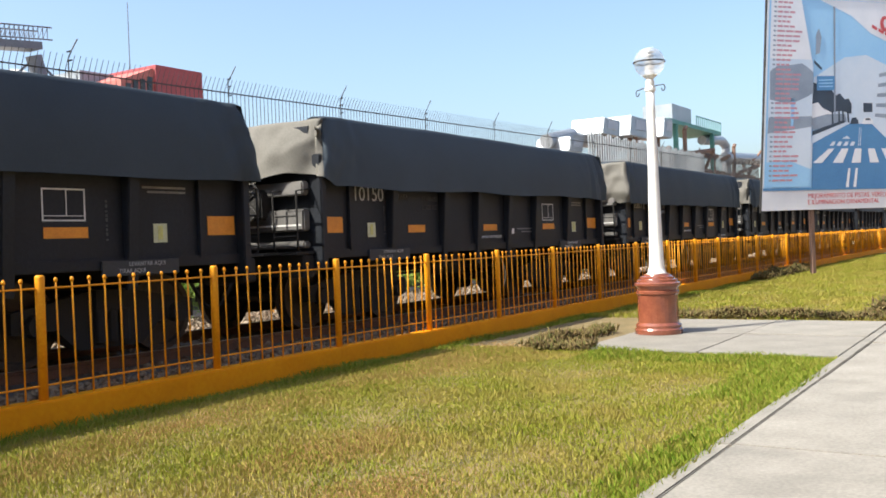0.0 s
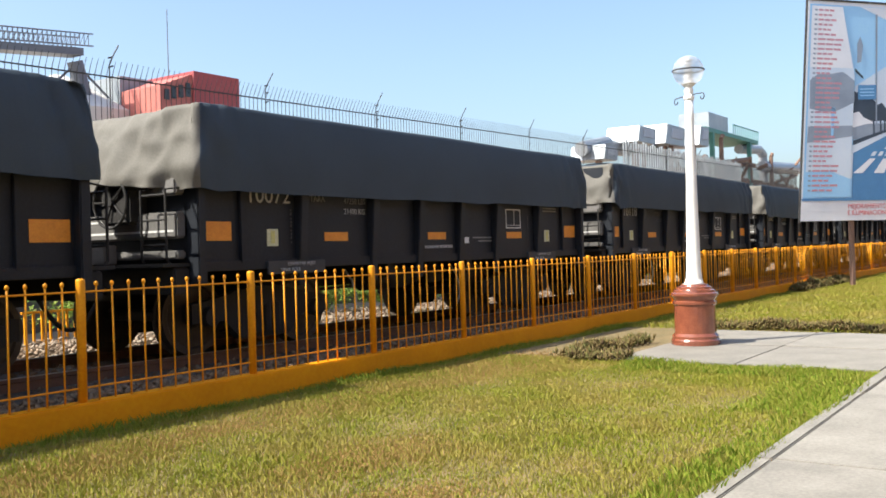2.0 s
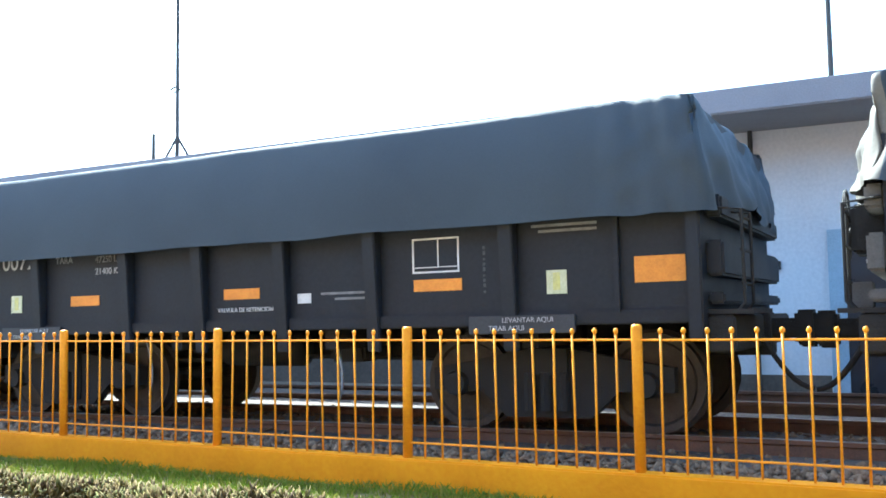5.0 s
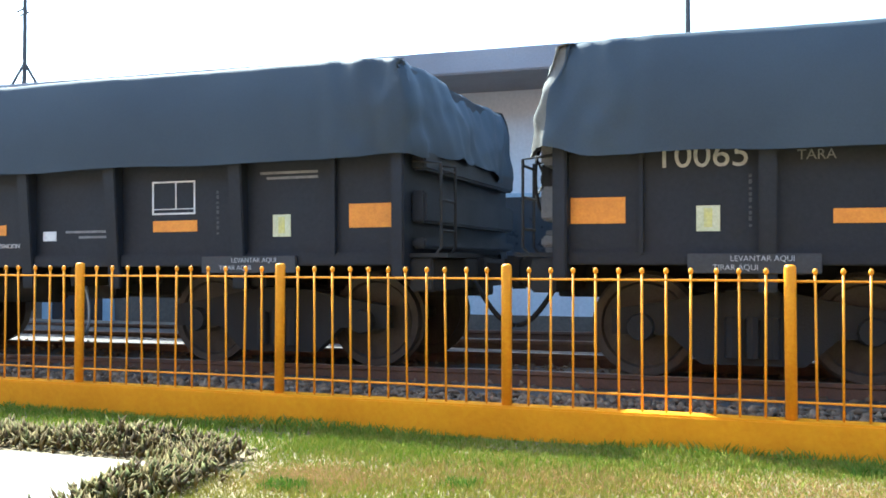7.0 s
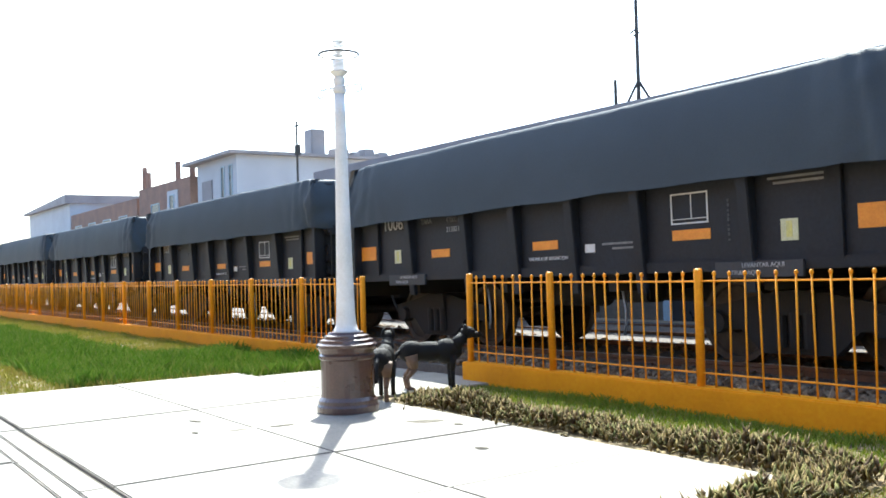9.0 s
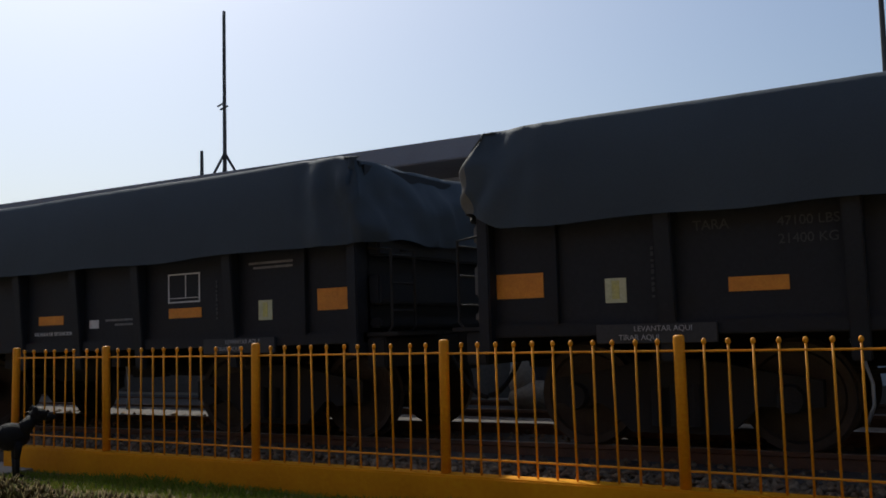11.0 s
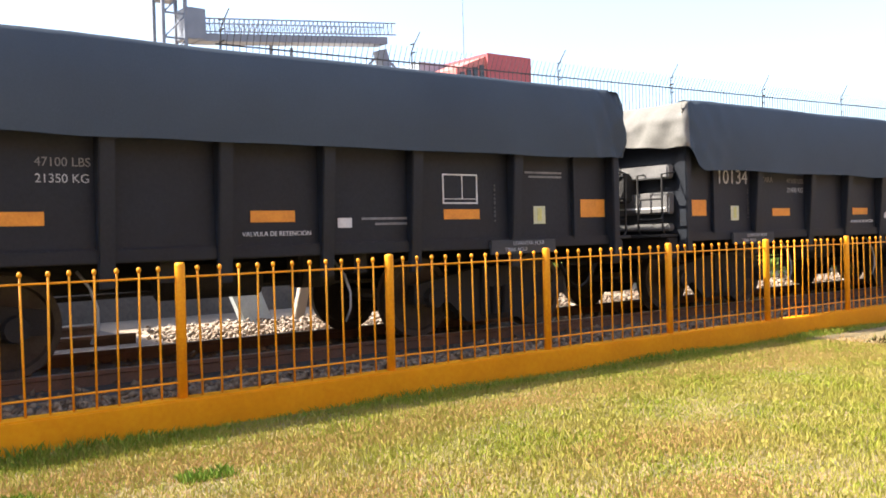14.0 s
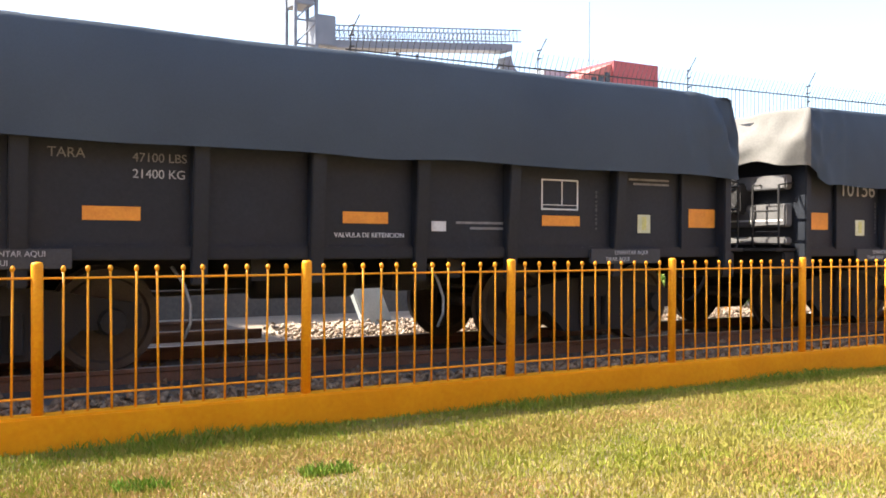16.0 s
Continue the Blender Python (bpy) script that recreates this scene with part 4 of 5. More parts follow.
            y0, y1 = sorted((s * HW, s * (HW + RIB)))
            vs = box(bm, x - 0.065, x + 0.065, y0, y1, 0.72, 2.15)
            for v in vs:
                if v.co.z < 1 and abs(v.co.y) > HW + 0.01:
                    v.co.y = s * (HW + 0.05)
            part("side_rib", bm, "wagon", t, bevel=0.01)
    for x0, x1 in ((0.0, 0.11), (LB - 0.11, LB)):
        for s in (-1, 1):
            y0, y1 = sorted((s * (HW - 0.1), s * (HW + RIB * 0.75)))
            part("corner_post", boxes((x0, x1, y0, y1, 0.8, 2.2)), "wagon", t, bevel=0.012)
    for x in (0.66, LB - 0.66):
        for s in (-1, 1):
            y0, y1 = sorted((s * HW, s * (HW + 0.05)))
            part("panel_seam", boxes((x - 0.02, x + 0.02, y0, y1, 1.0, 2.5)), "wagon", t, bevel=0.005)
    for s in (-1, 1):
        y0, y1 = sorted((s * (HW - 0.12), s * (HW + 0.04)))
        part("side_sill", boxes((0.0, LB, y0, y1, 0.92, 1.03)), "wagon", t, bevel=0.01)
    part("centre_sill", boxes((-0.25, LB + 0.25, -0.17, 0.17, 0.62, 0.98)), "under", t, bevel=0.01)
    for x in (1.45, 3.4, 5.27, LB - 1.45):
        part("cross_bearer", boxes((x - 0.07, x + 0.07, -HW + 0.1, HW - 0.1, 0.74, 0.97)), "under", t)
    # jacking plates
    for x0, x1 in ((1.0, 1.92), (LB - 1.92, LB - 1.0)):
        part("jacking_plate", boxes((x0, x1, -HW - 0.075, -HW - 0.042, 0.86, 1.005)), "plate", t, "grey plate below the side panels", 0.004)
    # brake gear under the floor
    bm = bmesh.new()
    rod(bm, (3.55, -0.75, 0.72), (4.5, -0.75, 0.72), 0.17, 0.17, 14)
    part("air_tank", bm, "under", t, smooth=True)
    part("brake_cylinder", boxes((4.9, 5.3, -0.9, -0.6, 0.6, 0.95)), "under", t, bevel=0.03)
    bm = bmesh.new()
    curve_rod(bm, [(0.6, -0.5, 0.75), (2.4, -0.6, 0.6), (4.9, -0.75, 0.65), (6.4, -0.5, 0.6), (8.0, -0.5, 0.75)], 0.025)
    part("brake_pipe", bm, "under", t)
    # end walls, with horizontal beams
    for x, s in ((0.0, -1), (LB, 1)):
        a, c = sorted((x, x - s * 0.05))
        # beams painted pale as if sunlit at the left end, plain wagon paint at right
        skin = "end_sunlit" if s < 0 else "wagon"
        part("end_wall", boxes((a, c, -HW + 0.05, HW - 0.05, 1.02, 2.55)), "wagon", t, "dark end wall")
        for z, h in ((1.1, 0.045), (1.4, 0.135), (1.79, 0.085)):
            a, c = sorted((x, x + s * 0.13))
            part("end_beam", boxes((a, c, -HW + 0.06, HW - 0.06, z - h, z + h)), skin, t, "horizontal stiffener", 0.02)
        if s < 0:
            part("beam_stripe", boxes((x - 0.134, x - 0.129, -HW + 0.1, HW - 0.1, 1.33, 1.352)), "white", t, "thin white painted stripe")
            part("beam_stencil", boxes((x - 0.134, x - 0.129, -0.35, 0.25, 1.455, 1.475)), "white", t, "small white stencil")
            part("lever_box", boxes((x - 0.3, x - 0.14, -0.5, -0.25, 1.016, 1.22)), "end_sunlit", t, "small grey box on the walkway", 0.01)
        a, c = sorted((x, x + s * 0.33))
        part("end_step", boxes((a, c, -HW + 0.02, -HW + 0.95, 0.98, 1.015)), "under", t, "walkway grating")
        a, c = sorted((x, x + s * 0.2))
        part("headstock", boxes((a, c, -HW + 0.02, HW - 0.02, 0.7, 0.97)), "under", t, bevel=0.015)
        bm = bmesh.new()
        for y in (-HW + 0.04, -HW + 0.42):
            curve_rod(bm, [(x + s * 0.02, y, 1.78), (x + s * 0.27, y, 1.75), (x + s * 0.27, y, 1.06), (x + s * 0.22, y, 1.0)], 0.014)
        for z in (1.2, 1.45, 1.7):
            rod(bm, (x + s * 0.26, -HW + 0.04, z), (x + s * 0.26, -HW + 0.42, z), 0.012)
        part("ladder", bm, "under", t, "steel end ladder")
        bm = bmesh.new()
        xc = x + s * 0.6
        a, c = sorted((x + s * 0.2, xc))
        box(bm, a, c, -0.09, 0.09, 0.76, 0.93)
        a, c = sorted((xc - s * 0.16, xc + s * 0.02))
        box(bm, a, c, -0.15, 0.13, 0.7, 1.0)
        box(bm, a, c, 0.04, 0.16, 0.68, 0.98)
        part("coupler", bm, "under", t, "automatic coupler", 0.03)
        bm = bmesh.new()
        curve_rod(bm, [(x + s * (0.2 + 0.4 * i / 8), -0.35, 0.78 - 0.42 * math.sin(math.pi * i / 16)) for i in range(9)], 0.024)
        part("air_hose", bm, "under", t, "hanging rubber brake hose", smooth=True)
    bm = bmesh.new()
    for i in range(24):
        a, c = 2 * math.pi * i / 24, 2 * math.pi * (i + 1) / 24
        rod(bm, (-0.3, -0.62 + 0.27 * math.cos(a), 1.66 + 0.27 * math.sin(a)), (-0.3, -0.62 + 0.27 * math.cos(c), 1.66 + 0.27 * math.sin(c)), 0.015, 0.015, 6)
    for i in range(5):
        a = 2 * math.pi * i / 5
        rod(bm, (-0.27, -0.62, 1.66), (-0.3, -0.62 + 0.27 * math.cos(a), 1.66 + 0.27 * math.sin(a)), 0.012, 0.012, 6)
    rod(bm, (-0.31, -0.62, 1.66), (-0.13, -0.62, 1.66), 0.04, 0.04, 8)
    part("brake_wheel", bm, "under", t, "spoked hand-brake wheel")
    part("brake_box", boxes((-0.26, -0.0, -0.86, -0.4, 1.42, 1.8)), "under", t, bevel=0.03)
    for x in (2.86, 5.24):
        bm = bmesh.new()
        curve_rod(bm, [(x - 0.12, -1.16, 0.86), (x - 0.03, -1.2, 0.72), (x + 0.02, -1.22, 0.55), (x + 0.02, -1.22, 0.4), (x - 0.03, -1.2, 0.27)], 0.014)
        part("brake_hose", bm, "duct", t, "pale hanging brake pipe", smooth=True)
    # running gear
    for x in (1.45, LB - 1.45):
        g = part("bogie_frame", ME_BOGIE, "under", t, "cast steel bogie")
        g.location = (x, 0, 0)
        for dx in (-0.85, 0.85):
            w = part("wheelset", ME_WHEEL, "wheel", t, "steel wheels on an axle")
            w.location = (x + dx, 0, 0.42)
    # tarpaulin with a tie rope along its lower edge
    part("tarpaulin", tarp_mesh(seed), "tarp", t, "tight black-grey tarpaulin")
    # markings on the near side
    for x0, x1, z0, z1 in ((0.12, 0.54, 1.235, 1.435), (2.0, 2.42, 1.22, 1.325), (4.1, 4.53, 1.225, 1.325), (6.2, 6.66, 1.23, 1.33), (8.14, 8.53, 1.235, 1.435)):
        decal(t, "orange_reflector", "orange", x0, x1, z0, z1, "orange reflective plate")
    for x0 in (1.06, 7.42):
        decal(t, "yellow_card", "card", x0, x0 + 0.17, 1.17, 1.36, "faded pale yellow card")
        decal(t, "card_print", "yellow", x0 + 0.055, x0 + 0.115, 1.2, 1.34, "yellow printed field", lift=0.009)
    decal(t, "white_card", "white", 4.97, 5.12, 1.165, 1.255, "white data card")
    fr = bmesh.new()
    for a, c, d, e in ((6.19, 6.64, 1.67, 1.685), (6.19, 6.64, 1.385, 1.4), (6.19, 6.205, 1.4, 1.67), (6.625, 6.64, 1.4, 1.67), (6.205, 6.625, 1.43, 1.438), (6.435, 6.445, 1.438, 1.67)):
        box(fr, a, c, -HW - 0.005, -HW + 0.001, d, e)
    part("stencil_frame", fr, "white", t, "white painted stencil frame")
    for x0, x1, z0 in ((5.23, 5.75, 1.235), (5.38, 5.75, 1.185), (7.3, 7.85, 1.71), (7.36, 7.85, 1.665)):
        decal(t, "stencil_bar", "faded", x0, x1, z0, z0 + 0.022)
    for x in (1.43, 6.86):
        up = bmesh.new()
        for q in range(9):
            box(up, x, x + 0.022, -HW - 0.005, -HW + 0.001, 1.2 + 0.045 * q, 1.2 + 0.045 * q + (0.018, 0.033, 0.026)[q % 3])
        tagged(part("upright_stencil", up, "dim", t, "worn upright stencil"), kind="stuff")
    y = -HW - 0.004
    lettering("VALVULA DE RETENCION", 0.042, "white", t, 4.02, 1.105, y)
    for x in (1.0, LB - 1.92):
        lettering("LEVANTAR AQUI", 0.042, "number", t, x + 0.3, 0.95, -HW - 0.079)
        lettering("TIRAR AQUI", 0.042, "number", t, x + 0.18, 0.885, -HW - 0.079)
    return t


NUMBERS = {1: "10150", 2: "10072", 3: "10118", 4: "10065", 7: "10163", 8: "10144", 9: "10134", 10: "10156"}
WEIGHTS = {2: ("47250 LBS", "21400 KG"), 4: ("47000 LBS", "21300 KG"), 7: ("46750 LBS", "21200 KG"), 8: ("47100 LBS", "21350 KG"), 9: ("47100 LBS", "21400 KG")}
protos = [wagon(31), wagon(32), wagon(33)]
wagons = {}
HEMS = {2: (1.735, 0.04), 3: (1.79, 0.1), 4: (1.745, 0.1), 7: (1.80, 0.15), 8: (1.885, 0.12), 9: (1.79, 0.3), 10: (1.745, 0.25)}
for n in range(-4, 14):
    k = (n + 4) % 3
    wagons[n] = protos[k] if n < -1 else copy_thing(protos[k], pose(0, YC, ZR))
for n, w in wagons.items():
    for c in w.children:
        if c.name.startswith("tarpaulin"):
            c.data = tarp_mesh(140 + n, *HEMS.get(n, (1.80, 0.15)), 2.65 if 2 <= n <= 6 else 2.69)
    w.matrix_basis = pose(TRAIN_X0 + PITCH * n, YC, ZR)
    if n in NUMBERS:
        lettering(NUMBERS[n], 0.19, "number", w, 0.76, 1.648, -HW - 0.004, name="wagon_number", squeeze=1.04)
    kg = WEIGHTS.get(n, ("47100 LBS", "21400 KG"))
    ink = "faded" if n in WEIGHTS else "dim"
    lettering("TARA", 0.075, ink, w, 1.76, 1.68, -HW - 0.004)
    lettering(kg[0], 0.07, ink, w, 2.36, 1.67, -HW - 0.004)
    lettering(kg[1], 0.07, "number" if n in WEIGHTS else "dim", w, 2.36, 1.545, -HW - 0.004)


# ---- station building and boundary wall behind the track ----
def window(parent, x0, x1, z0, z1, y, bars=True):
    part("window_pane", boxes((x0, x1, y - 0.01, y + 0.05, z0, z1)), "darkopen", parent, "dark window pane")
    f = 0.06
    part("window_frame", boxes((x0 - f, x0, y - 0.04, y + 0.04, z0 - f, z1 + f), (x1, x1 + f, y - 0.04, y + 0.04, z0 - f, z1 + f), (x0, x1, y - 0.04, y + 0.04, z1, z1 + f), (x0, x1, y - 0.04, y + 0.04, z0 - f, z0)), "doorblue", parent, "pale window frame")


station = thing("station_building", pose(0, 8.0, 0.1), "white rendered station building with a flat overhanging roof", "building")
part("wall", boxes((-26, 0.1, 0, 0.25, 0, 3.78), (-0.15, 0.1, 0.25, 9, 0, 3.78), (-26, -25.75, 0.25, 9, 0, 3.78), (-26, 0.1, 9, 9.25, 0, 3.78)), "wall", station, "smooth white rendered wall")
part("roof", boxes((-26.8, 0.6, -1.5, 10, 3.78, 4.12)), "roofslab", station, "flat grey concrete roof with a deep edge", 0.02)
for x in (-2.9, -8.6, -14.5, -20.5):
    d = part("door", boxes((x, x + 1.15, -0.05, 0.0, 0.0, 2.1)), "darkopen", station, "dark doorway")
    part("door_frame", boxes((x - 0.22, x, -0.07, 0.0, 0, 2.28), (x + 1.15, x + 1.37, -0.07, 0.0, 0, 2.28), (x, x + 1.15, -0.07, 0.0, 2.1, 2.28)), "doorblue", station, "pale blue door frame")
for x in (-6.0, -11.6, -17.6, -23.2):
    window(station, x, x + 1.5, 1.1, 2.1, 0)
part("dado", boxes((-26, -8.83, -0.012, 0, 0, 0.8), (-7.2, -6.4, -0.012, 0, 0, 0.8), (-6.4, -3.14, -0.012, 0, 0, 0.25), (-1.5, 0.1, -0.012, 0, 0, 0.25)), "dirtyband", station, "grimy brown lower band of the wall")
bm = bmesh.new()
rod(bm, (-4.1, -0.07, 0), (-4.1, -0.07, 3.78), 0.035)
part("downpipe", bm, "iron", station, "dark vertical pipe")
part("meter_box", boxes((-3.85, -3.75, -0.06, 0, 1.75, 1.87)), "iron", station)

part("roof_upstand", boxes((-17.6, -15.6, 0.4, 1.6, 4.12, 4.4)), "roofslab", station, "low concrete upstand on the roof", 0.02)


def roof_mast(name, x, y, h, label, tripod=True, arms=()):
    t = thing(name, pose(x, y, 4.5 if x < -10 else 4.22), label, "antenna mast")
    bm = bmesh.new()
    rod(bm, (0, 0, 0), (0, 0, h), 0.045, 0.035, 8)
    part("mast_pole", bm, "iron", t)
    if tripod:
        for a in (20, 140, 260):
            bm = bmesh.new()
            rod(bm, (0.42 * math.cos(radians(a)), 0.42 * math.sin(radians(a)), 0), (0, 0, 0.72), 0.03)
            part("stay_leg", bm, "iron", t)
    for z, a, b in arms:
        bm = bmesh.new()
        rod(bm, (a, 0, z), (b, 0, z + 0.05), 0.02)
        part("arm", bm, "iron", t)
    return t


roof_mast("radio_mast", -16.16, 9.0, 3.9, "dark antenna mast on tripod legs on the roof", True, ((1.7, -0.12, 0.1), (1.78, -0.2, -0.05)))
roof_mast("roof_rod", -16.85, 9.0, 0.85, "short rod on the station roof", False)
roof_mast("aerial", -3.05, 9.0, 2.3, "T-shaped aerial on the station roof", False, ((2.18, -0.42, 0.45),))
roof_mast("roof_rod", -1.9, 9.0, 0.3, "short rod on the station roof", False)
roof_mast("roof_rod", -0.4, 9.0, 0.25, "short rod on the station roof", False)

boundary = thing("boundary_wall", pose(0, 8.5, 0.1), "white boundary wall topped by a spiked steel fence", "wall")
part("wall", boxes((0.9, 3.0, -0.01, 0.21, 0, 2.4)), "wall", boundary, "white rendered wall panel")
part("wall", boxes((3.0, 60, 0, 0.2, 0, 2.6)), "brick", boundary, "brown masonry wall")
part("wall_band", boxes((0.9, 3.0, -0.014, 0.214, 2.4, 2.72), (3.0, 60, -0.014, 0.214, 2.6, 3.35)), "rust", boundary, "brown upper band of the wall")
part("coping", boxes((0.85, 3.0, -0.15, 0.35, 2.72, 2.9), (3.0, 60, -0.15, 0.35, 3.35, 3.45)), "iron", boundary, "dark coping")
part("dado", boxes((2.4, 3.0, -0.022, -0.01, 0, 1.0), (3.0, 60, -0.022, 0, 0, 1.0)), "dirtyband", boundary, "grimy brown lower band of the wall")
me_bar = bmesh.new()
rod(me_bar, (0, 0, 0), (0, 0, 1.15), 0.0075, 0.0075, 5)
rod(me_bar, (0, 0, 1.15), (-0.03, -0.17, 1.42), 0.0075, 0.005, 5)
me_bar = finish(me_bar)
me_bar.materials.append(M["iron"])
for i in range(299):
    k = part("spike_bar", me_bar, "iron", boundary)
    k.location = (0.95 + 0.125 * i, 0.1, 3.57 + 0.014 * (0.125 * i - 12.5) if i > 40 else 2.3)
bm = bmesh.new()
for i in range(180):
    x = 0.95 + 0.125 * (299 + i)
    z = 4.72 + 0.014 * (x - 13.5)
    rod(bm, (x, 0.1, 3.4), (x, 0.1, z), 0.011, 0.011, 4)
    rod(bm, (x, 0.1, z), (x - 0.03, -0.07, z + 0.27), 0.010, 0.007, 4)
tagged(part("far_spike_bars", bm, "iron", boundary), kind="stuff")
bm = bmesh.new()
for z in (3.6, 4.5):
    for v in box(bm, 6.0, 60, 0.085, 0.115, z + 0.205, z + 0.228):
        v.co.z += 0.014 * (v.co.x - 13.5)
    box(bm, 0.9, 6.0, 0.085, 0.115, z - 0.6 - 0.5 * (z > 4) - 0.02, z - 0.6 - 0.5 * (z > 4) + 0.02)
part("fence_rail", bm, "iron", boundary)
for x in (6.1, 10.15, 14.2, 18.15, 22.1, 26.2, 30.2, 34.3, 38.4, 42.4):
    bm = bmesh.new()
    curve_rod(bm, [(x, 0.1, 3.4), (x, 0.1, 4.9 + 0.012 * (x - 10)), (x + 0.02, 0.02, 5.05 + 0.012 * (x - 10)), (x + 0.1, -0.05, 5.26 + 0.012 * (x - 10))], 0.013)
    for z in (4.65, 4.85, 5.02):
        rod(bm, (x - 0.04, 0.08, z), (x + 0.05, 0.06, z + 0.03), 0.016)
    part("fence_post", bm, "iron", boundary, "taller post with a bent arm")


def twig_tree(name, x, y, h, w, seed, leaves, material, label, z=0.1):
    r = random.Random(seed)
    t = thing(name, pose(x, y, z), label, "tree" if h > 2 else "shrub")
    bm = bmesh.new()
    rod(bm, (0, 0, 0), (0.05 * h * 0.2, 0, h * 0.5), 0.05 * h * 0.35, 0.03 * h * 0.3, 8)
    tips = []
    for i in range(14):
        a, e = r.uniform(0, 6.28), r.uniform(0.3, 1.3)
        L = w * r.uniform(0.4, 0.75)
        s = Vector((0.01 * h, 0, h * r.uniform(0.3, 0.5)))
        q = s + Vector((math.cos(a) * math.cos(e), math.sin(a) * math.cos(e), math.sin(e) * 1.1)) * L
        rod(bm, s, q, 0.012 * h * 0.5, 0.004 * h, 5)
        tips.append(q)
    part("trunk", bm, "bark", t)
    v, f = [], []
    for i in range(leaves):
        c = r.choice(tips) + Vector((r.gauss(0, 1), r.gauss(0, 1), r.gauss(0, 0.8))) * w * 0.2
        a, e, s = r.uniform(0, 6.28), r.uniform(-0.8, 0.9), w * r.uniform(0.035, 0.07)
        d = Vector((math.cos(a) * math.cos(e), math.sin(a) * math.cos(e), math.sin(e))) * s
        q = Vector((-math.sin(a), math.cos(a), r.uniform(-0.4, 0.4))) * s * 0.45
        k = len(v)
        v += [c - d, c + q, c + d, c - q]
        f.append((k, k + 1, k + 2, k + 3))
    crown = soup("crown", np.array([tuple(p) for p in v]), np.array(f), material)
    crown.parent = t
    return t


twig_tree("tree", 1.2, 13.0, 5.9, 1.4, 5, 2600, "leaf", "dark leafy tree behind the boundary wall")
for i, (x, y, h) in enumerate([(7.6 + 0.95 * q, 5.9 + 0.35 * math.sin(q * 2.3), 0.5 + 0.1 * math.sin(q * 1.7)) for q in range(28)]):
    twig_tree("shrub", x, y, h, 0.8, 40 + i, 1700, "shrub", "low sunlit green shrub in the yard")

# things in the yard, seen under the wagons
slab_ = thing("leaning_slab", pose(5.1, 5.55, 0.1, -8, -20, 15), "pale blue-green slab leaning in the rubble", "slab")
part("slab_sheet", boxes((-0.18, 0.3, -0.06, 0.06, 0, 0.95)), "lightblock", slab_, bevel=0.02)
board = thing("leaning_board", pose(5.75, 5.55, 0.1, 0, 14, 0), "pale wooden board leaning in the rubble", "board")
part("plank", boxes((-0.08, 0.08, -0.05, 0.05, 0, 0.8)), "rubble", board, bevel=0.01)
for i, x in enumerate((8.2, 12.2, 16.0, 20.6, 26.0)):
    t = thing("yellow_post", pose(x, 5.6, 0.1), "short yellow painted post in the yard", "post", "yellow posts in the yard")
    bm = bmesh.new()
    lathe(bm, [(0.05, 0), (0.05, 0.75), (0.03, 0.8)], 10)
    part("post", bm, "fence", t)
yr = thing("low_yellow_railing", pose(6.6, 5.75, 0.1), "low yellow railing in the yard", "railing")
for i in range(8):
    part("bar", boxes((i * 0.13 - 0.015, i * 0.13 + 0.015, -0.015, 0.015, 0, 0.5)), "fence", yr)
part("top_bar", boxes((-0.05, 0.96, -0.02, 0.02, 0.5, 0.53)), "fence", yr)
sack = thing("sandbag", pose(-7.45, 6.0, 0.1, 0, 0, 20), "slumped tan sandbag beside the track", "sandbag")
bm = bmesh.new()
blob(bm, (0, 0, 0.2), (0.42, 0.26, 0.22), rough=0.12)
blob(bm, (-0.2, 0.02, 0.42), (0.2, 0.18, 0.3), rough=0.12)
part("bag", bm, "dirt", sack, smooth=True)

# ---- conveyor gallery, red building and plant ----
conv = thing("conveyor_gallery", pose(0, 45, 0.1), "grey steel conveyor gallery with a lattice rail on a lift tower", "conveyor")
tower = bmesh.new()
for x in (19.0, 20.3):
    for y in (-0.7, 0.7):
        box(tower, x - 0.09, x + 0.09, y - 0.09, y + 0.09, 0, 15.6)
for z in np.arange(1.5, 15.6, 1.4):
    box(tower, 19.0, 20.3, -0.75, -0.65, z, z + 0.1)
    rod(tower, (19.0, -0.7, z), (20.3, -0.7, z + 1.4), 0.05, 0.05, 4)
part("lift_tower", tower, "steel", conv, "lattice lift tower")
part("tower_head", boxes((19.0, 20.1, -0.9, 0.9, 15.0, 16.1)), "steel", conv, "boxed tower head", 0.05)
part("tower_cabin", boxes((20.3, 21.5, -0.8, 0.8, 12.8, 14.6)), "steel", conv, "louvred cabin", 0.05)
slope = (15.28 - 14.03) / (34.85 - 21.15)


def along(x, z):
    return z + slope * (x - 21.15)


g = bmesh.new()
for y in (-0.7, 0.7):
    for dz in (0.0, 0.75):
        rod(g, (21.15, y, along(21.15, 13.3 + dz)), (34.85, y, along(34.85, 13.3 + dz + 0.05)), 0.05, 0.05, 5)
    for i in range(44):
        x = 21.15 + i * 0.311
        rod(g, (x, y, along(x, 13.3)), (x, y, along(x, 14.08)), 0.03, 0.03, 4)
        if i < 43:
            rod(g, (x, y, along(x, 13.35)), (x + 0.311, y, along(x, 14.08)), 0.022, 0.022, 4)
part("gallery_lattice", g, "steel", conv, "lattice hand-rail of the gallery")
g = bmesh.new()
vs = box(g, 21.15, 34.2, -0.65, 0.65, 12.75, 13.2)
for v in vs:
    v.co.z = along(v.co.x, v.co.z)
part("gallery_trough", g, "steel", conv, "closed conveyor trough")
g = bmesh.new()
for x in (26.0, 27.4):
    rod(g, (x, 0, 0), (x, 0, 13.1), 0.12, 0.12, 6)
rod(g, (34.0, 0, 13.6), (34.6, 0, 11.5), 0.5, 0.5, 10)
